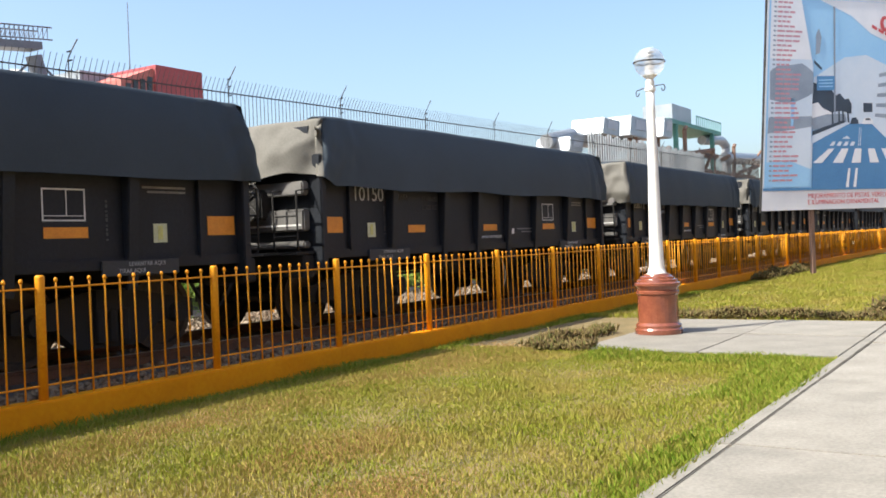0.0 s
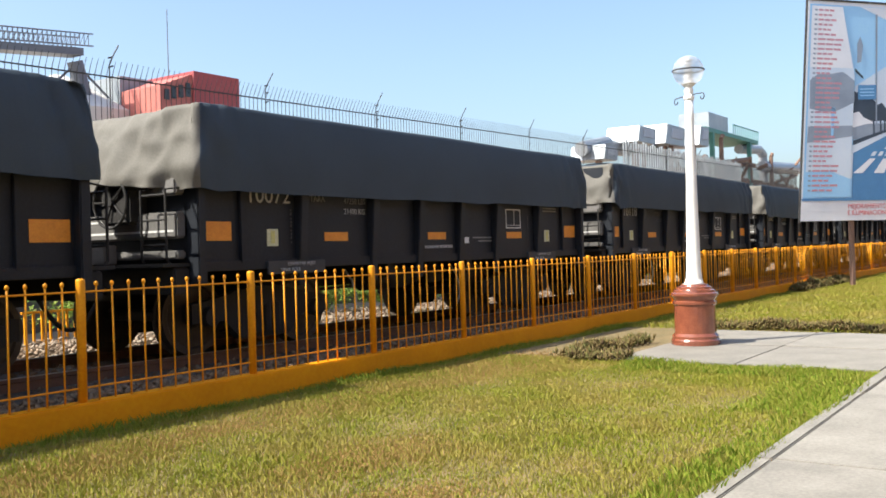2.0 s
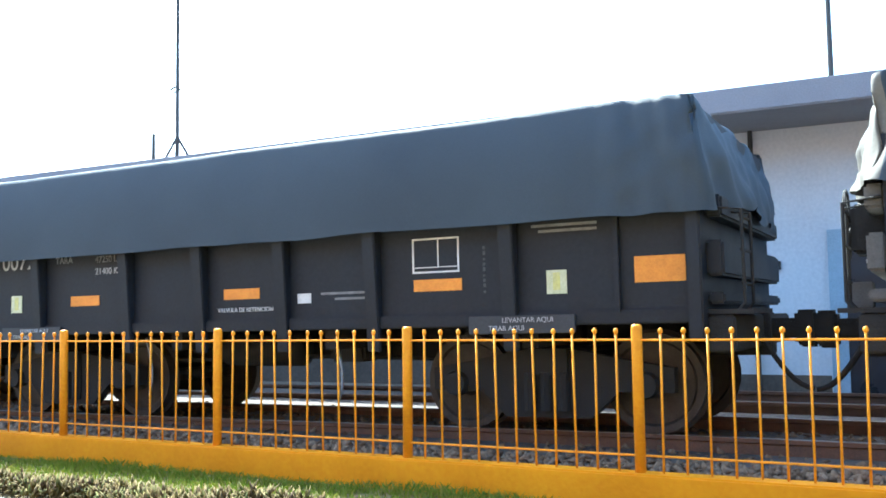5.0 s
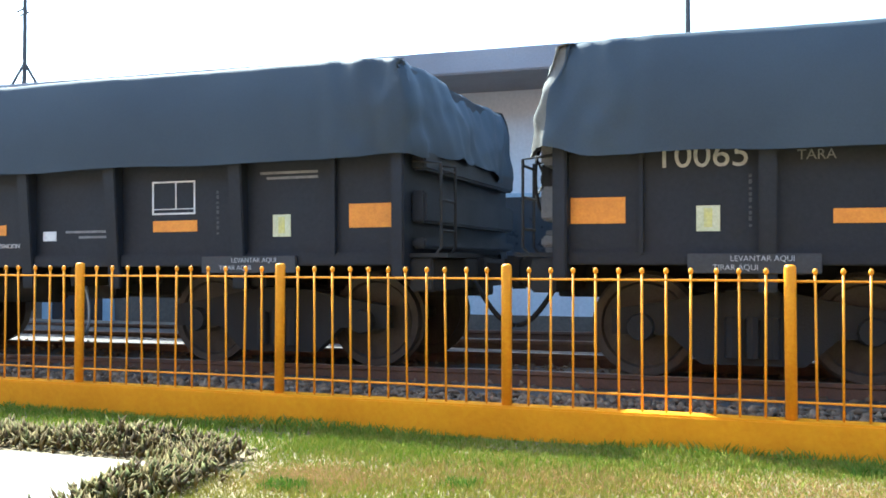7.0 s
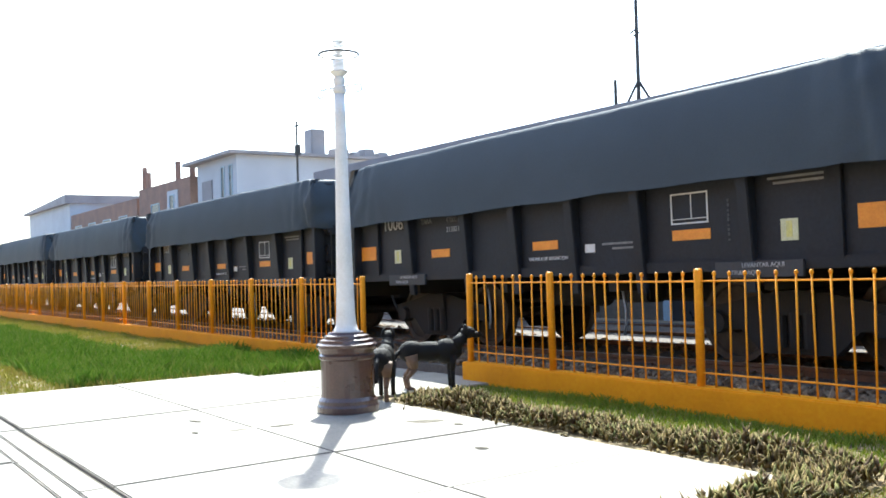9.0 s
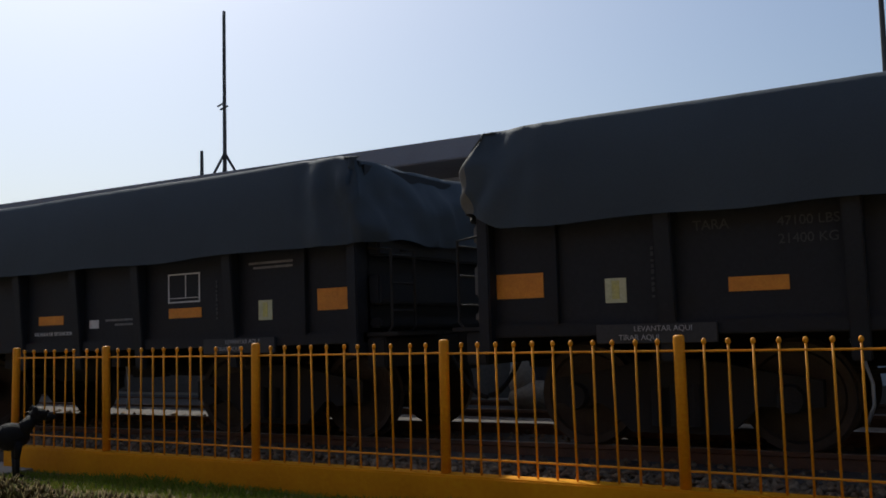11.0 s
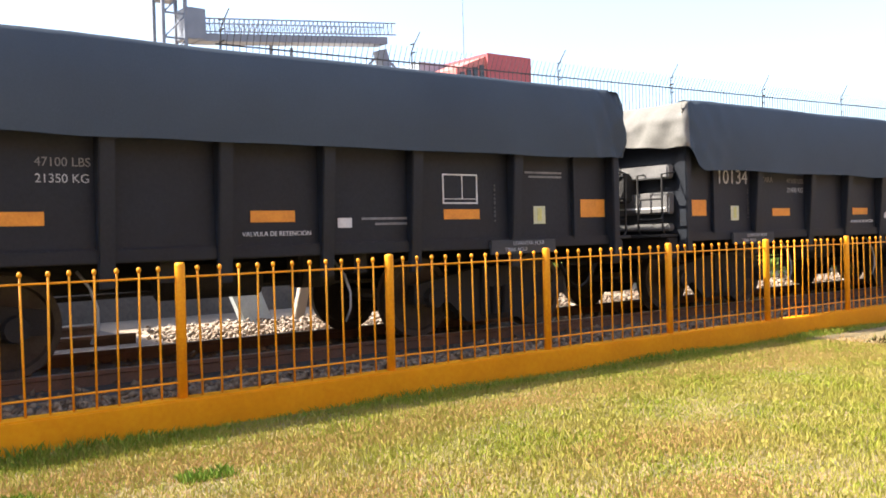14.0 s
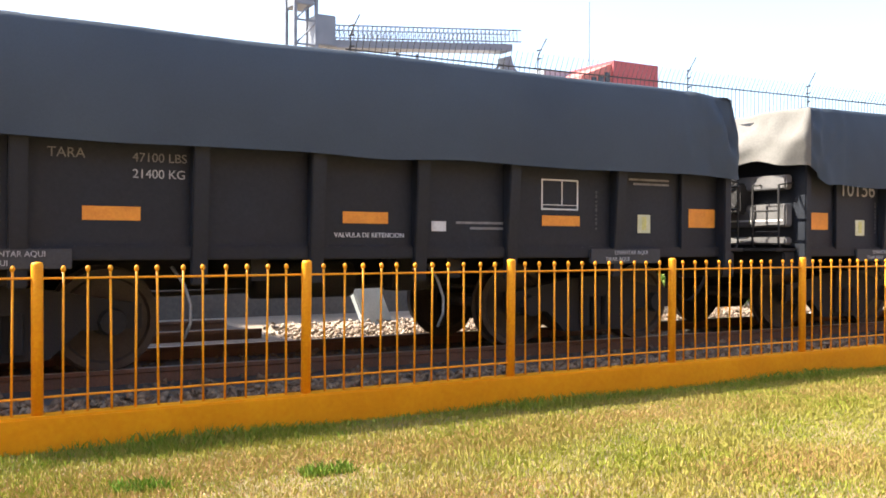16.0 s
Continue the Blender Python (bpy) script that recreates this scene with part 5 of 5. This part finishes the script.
rod(g, (34.0, 0, 13.4), (32.0, 0, 11.6), 0.08, 0.08, 5)
rod(g, (34.2, 0, 13.4), (36.4, 0, 11.6), 0.08, 0.08, 5)
part("gallery_support", g, "steel", conv, "support legs and spout")
g = bmesh.new()
for i in range(12):
    for z in (4.0, 7.0, 10.0):
        box(g, 21 + i * 1.3, 21.1 + i * 1.3, 1.5, 1.6, 0, 11.0)
        box(g, 21, 36, 1.5, 1.6, z, z + 0.15)
part("plant_frame", g, "steel", conv, "steel frame below the gallery")
silo = thing("silo", pose(34.8, 48, 0.1), "pale conical silo roof behind the gallery", "silo")
bm = bmesh.new()
lathe(bm, [(5.2, 0), (5.2, 10.6), (0.5, 13.2)], 32)
part("silo_body", bm, "cone", silo)

redb = thing("red_building", pose(0, 40, 0.1), "red clad box building with a row of windows", "building")
part("wall", boxes((39.1, 42.95, 0, 6, 0, 13.1)), "red", redb, "plain red cladding")
bm = bmesh.new()
v = box(bm, 36.6, 39.09, 0.2, 6, 0, 12.9)
for q in v:
    if q.co.x < 37 and q.co.z > 5:
        q.co.z = 11.9
part("side_wing", bm, "pinkred", redb, "bleached red side wing")
for i in range(4):
    part("window_pane", boxes((36.9 + i * 0.55, 37.25 + i * 0.55, 0.12, 0.21, 11.05 + i * 0.12, 11.7 + i * 0.2)), "darkopen", redb)
greyb = thing("grey_roofed_shed", pose(0, 44, 0.1), "shed with a grey sheet roof beside the red building", "building")
part("roof", boxes((36.5, 41.5, 0, 5, 0, 12.95)), "greyroof", greyb)
aer = thing("thin_mast", pose(42.0, 46, 0.1), "thin wire mast behind the red building", "mast")
bm = bmesh.new()
rod(bm, (0, 0, 0), (0, 0, 18.6), 0.06, 0.03, 5)
part("mast_pole", bm, "steel", aer)

plant = thing("processing_plant", pose(0, 24, 0.1), "industrial plant with silver ducts, a green platform and rusty gear", "industrial plant")
bm = bmesh.new()
rod(bm, (61.5, 0, 8.4), (66, 0, 9.2), 0.55, 0.55, 12)
rod(bm, (66, 0.5, 9.0), (82, 0.5, 9.4), 0.6, 0.6, 12)
part("duct", bm, "duct", plant, "silver sheet ducts below the hoods")
bm = bmesh.new()
rod(bm, (99.5, 0, 11.2), (107, 0, 11.7), 0.5, 0.5, 12)
rod(bm, (107, 0, 11.7), (108.6, 0, 11.2), 0.5, 0.5, 12)
rod(bm, (108.6, 0, 11.2), (108.6, 0, 8.0), 0.5, 0.5, 12)
part("duct", bm, "duct", plant, "silver duct with an elbow")
bm = bmesh.new()
rod(bm, (106, -0.6, 9.6), (124, -0.6, 10.4), 0.7, 0.7, 12)
part("duct", bm, "duct", plant, "long silver pipe")
for x, w, z, h in ((68.4, 3.6, 9.4, 1.3), (74.2, 4.6, 9.7, 1.7), (82.5, 2.6, 10.2, 1.8), (62.0, 2.4, 7.6, 1.1)):
    bm = bmesh.new()
    for v in box(bm, x, x + w, -1.6, 1.2, z, z + h):
        if v.co.z > z + 0.1:
            v.co.x += 0.3 * h * (1 if v.co.x < x + 0.1 else 0.5)
    part("dust_hood", bm, "duct", plant, "pale sheet-metal hood", 0.05)
    bm = bmesh.new()
    for v in box(bm, x + 0.25 * w, x + 0.8 * w, -1.68, -1.6, z + 0.35 * h, z + 0.85 * h):
        v.co.x += 0.3 * (v.co.z - z)
    part("hood_mouth", bm, "bluegrey", plant, "blue-grey slanted hood panel")
    bm = bmesh.new()
    rod(bm, (x + w / 2, -0.6, 0), (x + w / 2, -0.6, z), 0.25, 0.25, 6)
    part("hood_leg", bm, "rust", plant)
for x, z in ((70.5, 10.3), (76.5, 10.8), (90.0, 11.4), (107.5, 10.8)):
    bm = bmesh.new()
    rod(bm, (x, -1.2, 0), (x, -1.2, z), 0.28, 0.22, 8)
    rod(bm, (x, -1.2, z), (x + 0.5, -1.2, z + 0.35), 0.2, 0.22, 8)
    part("vent_stack", bm, "rust", plant, "rusty vent stack with a bent top")
part("green_platform", boxes((86, 103.4, -1, 3, 11.9, 12.3), (88.3, 88.7, -1, -0.6, 0, 11.9), (100.4, 100.8, -1, -0.6, 0, 11.9)), "green", plant, "green steel platform")
part("control_cabin", boxes((88.6, 94.5, -0.5, 2.5, 12.3, 14.0)), "duct", plant, "pale cabin on the platform")
bm = bmesh.new()
for i in range(14):
    rod(bm, (94.6 + i * 0.67, -1, 12.3), (94.6 + i * 0.67, -1, 13.3), 0.045, 0.045, 4)
box(bm, 94.6, 103.4, -1.05, -0.95, 13.22, 13.3)
part("platform_railing", bm, "green", plant)
bm = bmesh.new()
r = random.Random(9)
for i in range(60):
    x, z = r.uniform(78, 118), r.uniform(3, 10)
    rod(bm, (x, -1 + r.uniform(-1, 1), z), (x + r.uniform(-4, 6), -1 + r.uniform(-1, 1), z + r.uniform(-2, 3)), r.uniform(0.06, 0.3), None, 6)
box(bm, 80, 122, 0, 3, 0, 8.2)
part("machinery", bm, "rust", plant, "rusty machinery and pipes")
bm = bmesh.new()
for i in range(60):
    box(bm, 60 + i * 0.45, 60.12 + i * 0.45, -4.05, -3.95, 0, 8.6 + 0.12 * math.sin(i * 1.7))
part("paling", bm, "greyroof", plant, "grey upright paling")

# ---- houses far along the track ----
house = thing("white_house", pose(0, 12, 0.1), "two-storey pale blue-grey house with a parapet roof", "house")
part("wall", boxes((-51.4, -45.9, 0, 10.5, 0, 7.2)), "bluegrey", house)
part("roof", boxes((-52.4, -45.5, -0.5, 10.9, 7.2, 7.36)), "roofslab", house, "flat roof slab with an overhang")
for x in (-47.9, -46.85):
    window(house, x, x + 0.35, 4.6, 6.7, 0)
part("door_surround", boxes((-50.6, -49.2, -0.06, 0, 4.3, 6.2)), "roofslab", house, "grey panel beside the windows")
part("side_window", boxes((-45.91, -45.86, 7.6, 9.2, 5.9, 6.6)), "darkopen", house, "dark window strip")
part("water_tank", boxes((-47.0, -46.1, 4.3, 5.1, 7.36, 8.75)), "roofslab", house, "upright concrete roof tank", 0.05)
for y, w, h in ((5.7, 0.9, 0.45), (6.8, 0.5, 0.3), (7.5, 0.7, 0.5), (8.5, 0.6, 0.35)):
    part("roof_clutter", boxes((-47, -46.2, y, y + w, 7.36, 7.36 + h)), "roofslab", house, bevel=0.06)
pole = thing("utility_pole", pose(-36.0, 10.5, 0.1), "thin utility pole with a small transformer", "pole")
bm = bmesh.new()
rod(bm, (0, 0, 0), (0, 0, 7.25), 0.06, 0.04, 6)
part("pole_shaft", bm, "iron", pole)
bm = bmesh.new()
rod(bm, (-0.3, -0.2, 7.0), (0.35, 0.2, 7.15), 0.025)
part("cross_arm", bm, "iron", pole)
bm = bmesh.new()
rod(bm, (0.05, 0, 5.9), (0.05, 0, 6.3), 0.13)
part("transformer", bm, "iron", pole)
brickh = thing("brick_house", pose(0, 12, 0.1), "unfinished brick house with bare column stubs on the roof", "house")
part("wall", boxes((-62, -52.6, 0, 8, 0, 6.75)), "brick", brickh)
part("pale_panel", boxes((-56.4, -54.6, -0.05, 0, 3.4, 6.2)), "bluegrey", brickh, "pale rendered panel")
window(brickh, -55.9, -55.2, 4.0, 5.9, -0.05)
window(brickh, -59.5, -58, 4.0, 5.6, 0)
for x, h in ((-61.9, 1.45), (-61.1, 1.05), (-55.6, 1.15), (-53.2, 0.7)):
    part("column_stub", boxes((x, x + 0.25, 0.2, 0.45, 6.75, 6.75 + h)), "brick", brickh)
farh = thing("gabled_house", pose(0, 12, 0.1), "small gabled house beyond the brick house", "house")
part("wall", boxes((-96, -80.3, 0, 8, 0, 7.3)), "bluegrey", farh)
bm = bmesh.new()
v = box(bm, -96.6, -80.1, -0.4, 8.4, 7.3, 7.5)
for q in v:
    if q.co.z > 7.4 and q.co.x > -90:
        q.co.z = 8.0
part("roof", bm, "roofslab", farh, "sloping grey roof")
farb = thing("low_brick_building", pose(0, 12, 0.1), "long low brick building with arched windows", "building")
part("wall", boxes((-80, -62.5, 0, 8, 0, 6.3)), "brick", farb)
for i in range(4):
    window(farb, -78.5 + i * 4, -76.7 + i * 4, 4.2, 5.3, 0)


# ---- billboard ----
BB = Matrix.Translation((26.15, -0.3, 0)) @ Matrix.Rotation(math.atan2(-0.617, 0.787), 4, "Z")
bill = thing("billboard", BB, "large street-works billboard with a printed road scene on steel posts", "billboard")
BW, BZ0, BZ1 = 8.4, 1.85, 7.95
bm = bmesh.new()
for v in box(bm, -0.44, BW, 0, 0.06, BZ0, BZ1):
    if v.co.x < 0 and v.co.z > 4:
        v.co.x = 0.03
part("panel", bm, "poster", bill, "white printed sheet")
bm = bmesh.new()
rod(bm, (-0.47, 0.03, BZ0 - 0.05), (0.0, 0.03, BZ1 + 0.05), 0.03, 0.03, 6)
part("panel_frame", bm, "iron", bill, "steel edge tube")
part("panel_frame", boxes((0.03, BW, -0.03, 0.1, BZ1, BZ1 + 0.05)), "iron", bill, "steel edge frame")
part("panel_frame", boxes((BW, BW + 0.06, -0.03, 0.1, BZ0 - 0.05, BZ1 + 0.05)), "iron", bill, "steel edge frame")
for x in (1.35, 6.9):
    part("billboard_post", boxes((x - 0.06, x + 0.06, 0.07, 0.19, 0, BZ1 - 0.3)), "rust", bill, "brown steel post", 0.01)


def printed(name, material, pts, lift):
    """A flat printed shape on the billboard sheet; points run along the sheet and up."""
    bm = bmesh.new()
    bm.faces.new([bm.verts.new((x, -lift, z)) for x, z in pts])
    return part(name, bm, material, bill)


R = BW - 0.1
printed("printed_sky", "psky", [(-0.36, 2.42), (R, 2.42), (R, 7.85), (0.08, 7.85)], 0.004)
printed("printed_pale_sky", "pcloud", [(1.4, 4.3), (R, 4.3), (R, 6.2), (4.2, 6.0), (3.4, 6.3), (2.6, 6.2), (1.5, 5.6)], 0.006)
printed("printed_haze", "pcloud", [(2.3, 4.4), (3.6, 4.4), (3.55, 5.2), (3.2, 5.6), (2.7, 5.5), (2.35, 5.1)], 0.007)
printed("printed_corner_flash", "poster", [(1.75, 7.84), (2.9, 7.42), (3.6, 6.93), (4.2, 6.7), (R, 6.2), (R, 7.84)], 0.008)
printed("printed_tree", "pdark", [(1.4, 4.7), (1.4, 5.5), (1.55, 5.43), (1.7, 5.5), (1.85, 5.3), (2.1, 5.25), (2.25, 5.1), (2.4, 5.16), (2.55, 5.0), (2.7, 5.02), (2.8, 4.86), (2.78, 4.58), (2.4, 4.66), (2.07, 4.62)], 0.009)
printed("printed_shop_row", "poster", [(0.5, 4.38), (2.1, 4.4), (2.05, 4.62), (1.75, 4.74), (1.6, 4.9), (1.3, 4.82), (0.5, 4.92)], 0.010)
printed("printed_shop_shade", "pmid", [(1.36, 4.1), (2.6, 4.36), (2.55, 4.58), (1.9, 4.56), (1.36, 4.44)], 0.011)
for i, x in enumerate((2.06, 2.3, 2.44, 2.62)):
    printed("printed_shop_post", "pdark", [(x, 4.2 + 0.03 * i), (x + 0.07, 4.2 + 0.03 * i), (x + 0.06, 4.66 + 0.02 * i), (x + 0.01, 4.66 + 0.02 * i)], 0.0115)
printed("printed_right_building", "pcloud", [(3.53, 4.2), (4.02, 3.9), (R, 3.2), (R, 6.6), (4.7, 6.3), (4.11, 6.0), (3.86, 5.77), (3.73, 5.3), (3.58, 4.8)], 0.010)
for i in range(5):
    z = 4.5 + 0.29 * i
    printed("printed_window_row", "pmid", [(3.64 + 0.05 * i, z), (4.9, z - 0.1 + 0.07 * i), (4.9, z + 0.06 + 0.07 * i), (3.64 + 0.05 * i, z + 0.1)], 0.0105)
printed("printed_dark_block", "pdark", [(3.22, 4.64), (3.55, 4.64), (3.55, 4.9), (3.22, 4.9)], 0.011)
printed("printed_road", "proad", [(1.27, 2.43), (R, 2.43), (R, 3.2), (4.02, 3.88), (3.5, 4.3), (2.7, 4.3), (1.36, 3.73)], 0.012)
printed("printed_pavement", "pcloud", [(1.3, 3.05), (1.36, 3.73), (2.7, 4.3), (2.62, 4.36), (1.38, 3.95), (1.34, 3.95), (1.22, 3.0)], 0.014)
printed("printed_kerb_shade", "pdark", [(1.36, 3.95), (2.55, 4.34), (2.5, 4.4), (1.37, 4.08)], 0.015)
for a0, a1, b0, b1 in ((1.34, 1.66, 1.92, 2.12), (2.04, 2.4, 2.38, 2.63), (2.71, 3.05, 2.86, 3.1), (3.38, 3.72, 3.33, 3.58), (4.04, 4.39, 3.82, 4.06), (4.7, 5.05, 4.3, 4.55)):
    printed("printed_stripe", "poster", [(a0, 3.17), (a1, 3.17), (b1, 3.58), (b0, 3.58)], 0.016)
for x in (2.47, 2.74):
    printed("printed_line", "poster", [(x, 2.44), (x + 0.11, 2.44), (x + 0.2, 3.01), (x + 0.12, 3.01)], 0.016)
for x in (2.98, 3.04):
    printed("printed_line", "pcloud", [(x, 3.66), (x + 0.025, 3.66), (x + 0.08, 4.2), (x + 0.065, 4.2)], 0.016)
for i in range(4):
    printed("printed_road_mark", "pcloud", [(1.95 + 0.24 * i, 3.66), (2.1 + 0.24 * i, 3.66), (2.18 + 0.23 * i, 3.78), (2.06 + 0.23 * i, 3.78)], 0.016)
printed("printed_road_mark", "pcloud", [(2.4, 3.86), (2.7, 3.86), (2.6, 3.95), (2.48, 3.9)], 0.016)
for x, w in ((3.13, 0.44), (2.72, 0.3)):
    printed("printed_car", "poster" if w > 0.4 else "pdark", [(x, 4.29), (x + w, 4.29), (x + w * 0.95, 4.4), (x + w * 0.7, 4.48), (x + w * 0.2, 4.46)], 0.018)
    printed("printed_car_glass", "pdark", [(x + w * 0.3, 4.4), (x + w * 0.8, 4.4), (x + w * 0.66, 4.46), (x + w * 0.35, 4.45)], 0.019)
printed("printed_pole", "pmid", [(2.15, 4.5), (2.2, 4.5), (2.33, 7.65), (2.26, 7.65)], 0.018)
printed("printed_sign", "proad", [(1.57, 5.23), (2.19, 5.25), (2.22, 5.66), (1.59, 5.64)], 0.019)
for z in (5.33, 5.42, 5.51):
    printed("printed_sign_bar", "psky", [(1.65, z), (2.14, z + 0.02), (2.14, z + 0.05), (1.65, z + 0.03)], 0.020)
printed("printed_lamp_shade", "pmid", [(1.58, 6.25), (1.72, 6.3), (1.8, 6.75), (1.72, 7.0), (1.6, 6.8)], 0.018)
printed("printed_flag", "pdark", [(1.52, 6.1), (1.78, 5.88), (1.76, 5.82), (1.5, 6.02)], 0.018)
printed("printed_list_panel", "pcloud", [(-0.3, 2.5), (1.2, 2.5), (1.48, 5.9), (1.4, 6.4), (1.15, 7.8), (0.12, 7.8)], 0.021)
printed("printed_list_foot", "psky", [(-0.32, 2.5), (1.2, 2.5), (1.24, 3.0), (0.5, 3.25), (-0.24, 3.2)], 0.0215)
printed("printed_list_road", "pmid", [(-0.18, 4.0), (1.34, 4.2), (1.37, 4.5), (-0.12, 4.45)], 0.0215)
printed("printed_list_top", "poster", [(0.0, 6.1), (1.42, 6.1), (1.15, 7.8), (0.13, 7.8)], 0.022)
printed("printed_tree_ghost", "pmid", [(-0.06, 4.95), (0.3, 4.88), (0.69, 4.85), (1.1, 5.0), (1.44, 5.15), (1.47, 5.75), (1.25, 5.9), (1.08, 5.99), (0.7, 5.93), (0.25, 5.91), (-0.02, 5.73)], 0.0225)
printed("printed_trunk_ghost", "psky", [(0.62, 4.2), (0.7, 4.2), (0.8, 5.0), (0.66, 5.0)], 0.0225)
printed("printed_foot_band", "proad", [(-0.4, 2.4), (R, 2.4), (R, 2.47), (-0.4, 2.47)], 0.0225)
r = random.Random(4)
for i in range(38):
    z = 7.66 - i * 0.135
    x, w = 0.22 - 0.084 * (7.7 - z), 0.42 + 0.5 * r.random()
    printed("printed_bar", "pmid", [(x, z), (x + 0.09, z), (x + 0.09, z + 0.05), (x, z + 0.05)], 0.024)
    for k in range(3):
        printed("printed_bar", "pfaint", [(x + 0.13 + w * k / 3, z), (x + 0.1 + w * (k + 1) / 3, z), (x + 0.1 + w * (k + 1) / 3, z + 0.055), (x + 0.13 + w * k / 3, z + 0.055)], 0.024)
printed("printed_emblem", "pred", [(3.95, 7.1), (4.05, 7.0), (4.2, 7.0), (4.2, 7.1), (4.1, 7.12), (4.06, 7.25), (4.1, 7.36), (4.2, 7.36), (4.2, 7.46), (4.03, 7.44), (3.94, 7.3)], 0.022)
for k in range(6):
    x = 3.62 + 0.24 * k
    printed("printed_bar", "pred", [(x, 7.1 - 0.1 * k), (x + 0.19, 7.02 - 0.1 * k), (x + 0.21, 7.11 - 0.1 * k), (x + 0.02, 7.19 - 0.1 * k)], 0.022)
lettering("MEJORAMIENTO DE PISTAS, VEREDAS", 0.135, "pred", bill, 1.14, 2.18, -0.006, squeeze=0.97)
lettering("E ILUMINACION ORNAMENTAL", 0.135, "pred", bill, 1.12, 2.0, -0.006, squeeze=0.97)


# ---- dogs ----
def dog(x, y, turn, label, sitting=False):
    """Built facing +x, 0.46 m at the shoulder."""
    t = thing("dog", pose(x, y, 0.03, 0, 0, turn), label, "dog", "dogs by the gateway")
    bm = bmesh.new()
    blob(bm, (0.17, 0, 0.38), (0.16, 0.095, 0.125), None, 14, 10, 0.1)
    blob(bm, (-0.02, 0, 0.385), (0.22, 0.085, 0.1), None, 14, 10, 0.1)
    blob(bm, (-0.2, 0, 0.39), (0.14, 0.09, 0.11), None, 14, 10, 0.1)
    part("torso", bm, "dog", t, smooth=True)
    bm = bmesh.new()
    rod(bm, (0.25, 0, 0.42), (0.36, 0, 0.53), 0.075, 0.055, 12)
    part("neck", bm, "dog", t, smooth=True)
    bm = bmesh.new()
    blob(bm, (0.4, 0, 0.56), (0.085, 0.062, 0.065), None, 12, 8)
    blob(bm, (0.49, 0, 0.535), (0.075, 0.035, 0.034), None, 10, 8)
    part("head", bm, "dog", t, smooth=True)
    for s in (-1, 1):
        bm = bmesh.new()
        blob(bm, (0.365, s * 0.052, 0.605), (0.03, 0.016, 0.05), Matrix.Rotation(radians(18 * s), 3, "X"), 8, 6)
        part("ear", bm, "dog", t, smooth=True)
    for s in (-1, 1):
        bm = bmesh.new()
        rod(bm, (0.22, s * 0.06, 0.34), (0.21, s * 0.06, 0.18), 0.045, 0.026, 8)
        rod(bm, (0.21, s * 0.06, 0.18), (0.215, s * 0.06, 0.02), 0.026, 0.02, 8)
        blob(bm, (0.235, s * 0.06, 0.018), (0.042, 0.026, 0.02), None, 8, 6)
        part("front_leg", bm, "dog", t, smooth=True)
        bm = bmesh.new()
        rod(bm, (-0.22, s * 0.06, 0.36), (-0.19, s * 0.065, 0.22), 0.07, 0.036, 8)
        rod(bm, (-0.19, s * 0.065, 0.22), (-0.27, s * 0.065, 0.13), 0.034, 0.022, 8)
        rod(bm, (-0.27, s * 0.065, 0.13), (-0.25, s * 0.065, 0.02), 0.022, 0.019, 8)
        blob(bm, (-0.23, s * 0.065, 0.018), (0.042, 0.026, 0.02), None, 8, 6)
        part("hind_leg", bm, "dogtan", t, "brownish hind leg", smooth=True)
    bm = bmesh.new()
    curve_rod(bm, [(-0.3, 0, 0.42), (-0.37, 0, 0.36), (-0.41, 0, 0.27), (-0.43, 0, 0.2)], 0.022, 8)
    part("tail", bm, "dog", t, smooth=True)
    return t


dog(-9.75, -1.5, 140, "thin black dog standing beside the lamp base, facing the track")
gate_dog = dog(-10.2, -0.78, 72, "black dog standing on the path in the gateway")


# ---- what moves ----
JOLTS = {0.0: -0.049, 0.5: -0.04, 1.0: -0.023, 1.5: -0.043, 2.0: 0.11, 2.5: -0.093, 3.0: -0.063, 3.5: -0.071, 4.0: -0.202, 4.5: -0.055, 5.0: 0.062, 7.5: 0.077, 8.0: 0.034,
         10.5: -0.102, 11.0: 0.131, 11.5: -0.06, 12.0: -0.047, 12.5: -0.062, 13.0: -0.097, 13.5: 0.071, 14.0: 0.067, 14.5: -0.053, 15.0: -0.112, 15.5: -0.082, 16.0: 0.147}   # slack running through the couplers


def travelled(t):
    """Metres that the train has rolled since the start; it slows a little."""
    return 6.1974 * t - 0.0516 * t * t + 0.0006 * t ** 3 + JOLTS.get(round(t, 2), 0.0)


def on_rails(x):
    """A wagon standing with its left end at x, both bogies on the rails."""
    za, zb = grade(x + 1.45), grade(x + LB - 1.45)
    k = (zb - za) / (LB - 2.9)
    return pose(x, YC, ZR + za - 1.45 * k, 0, -math.degrees(math.atan(k)), 0)


def motions():
    times = [0.5 * i for i in range(33)]
    walk(gate_dog, [(0, pose(-10.2, -0.78, 0.03, 0, 0, 72)), (8.2, pose(-10.2, -0.78, 0.03, 0, 0, 72)), (10.3, pose(-9.82, -0.62, 0.0, 0, 0, 66)), (16, pose(-9.82, -0.62, 0.0, 0, 0, 66))])
    spin = [0.1 * i for i in range(161)]
    for n, w in wagons.items():
        walk(w, [(t, on_rails(TRAIN_X0 + PITCH * n - travelled(t))) for t in times])
        for c in w.children:
            if c.name.startswith("wheelset"):
                x = c.location.x
                walk(c, [(t, pose(x, 0, 0.42, 0, -math.degrees((6.1974 * t - 0.0516 * t * t + 0.0006 * t ** 3) / 0.42), 0)) for t in spin])


motions()
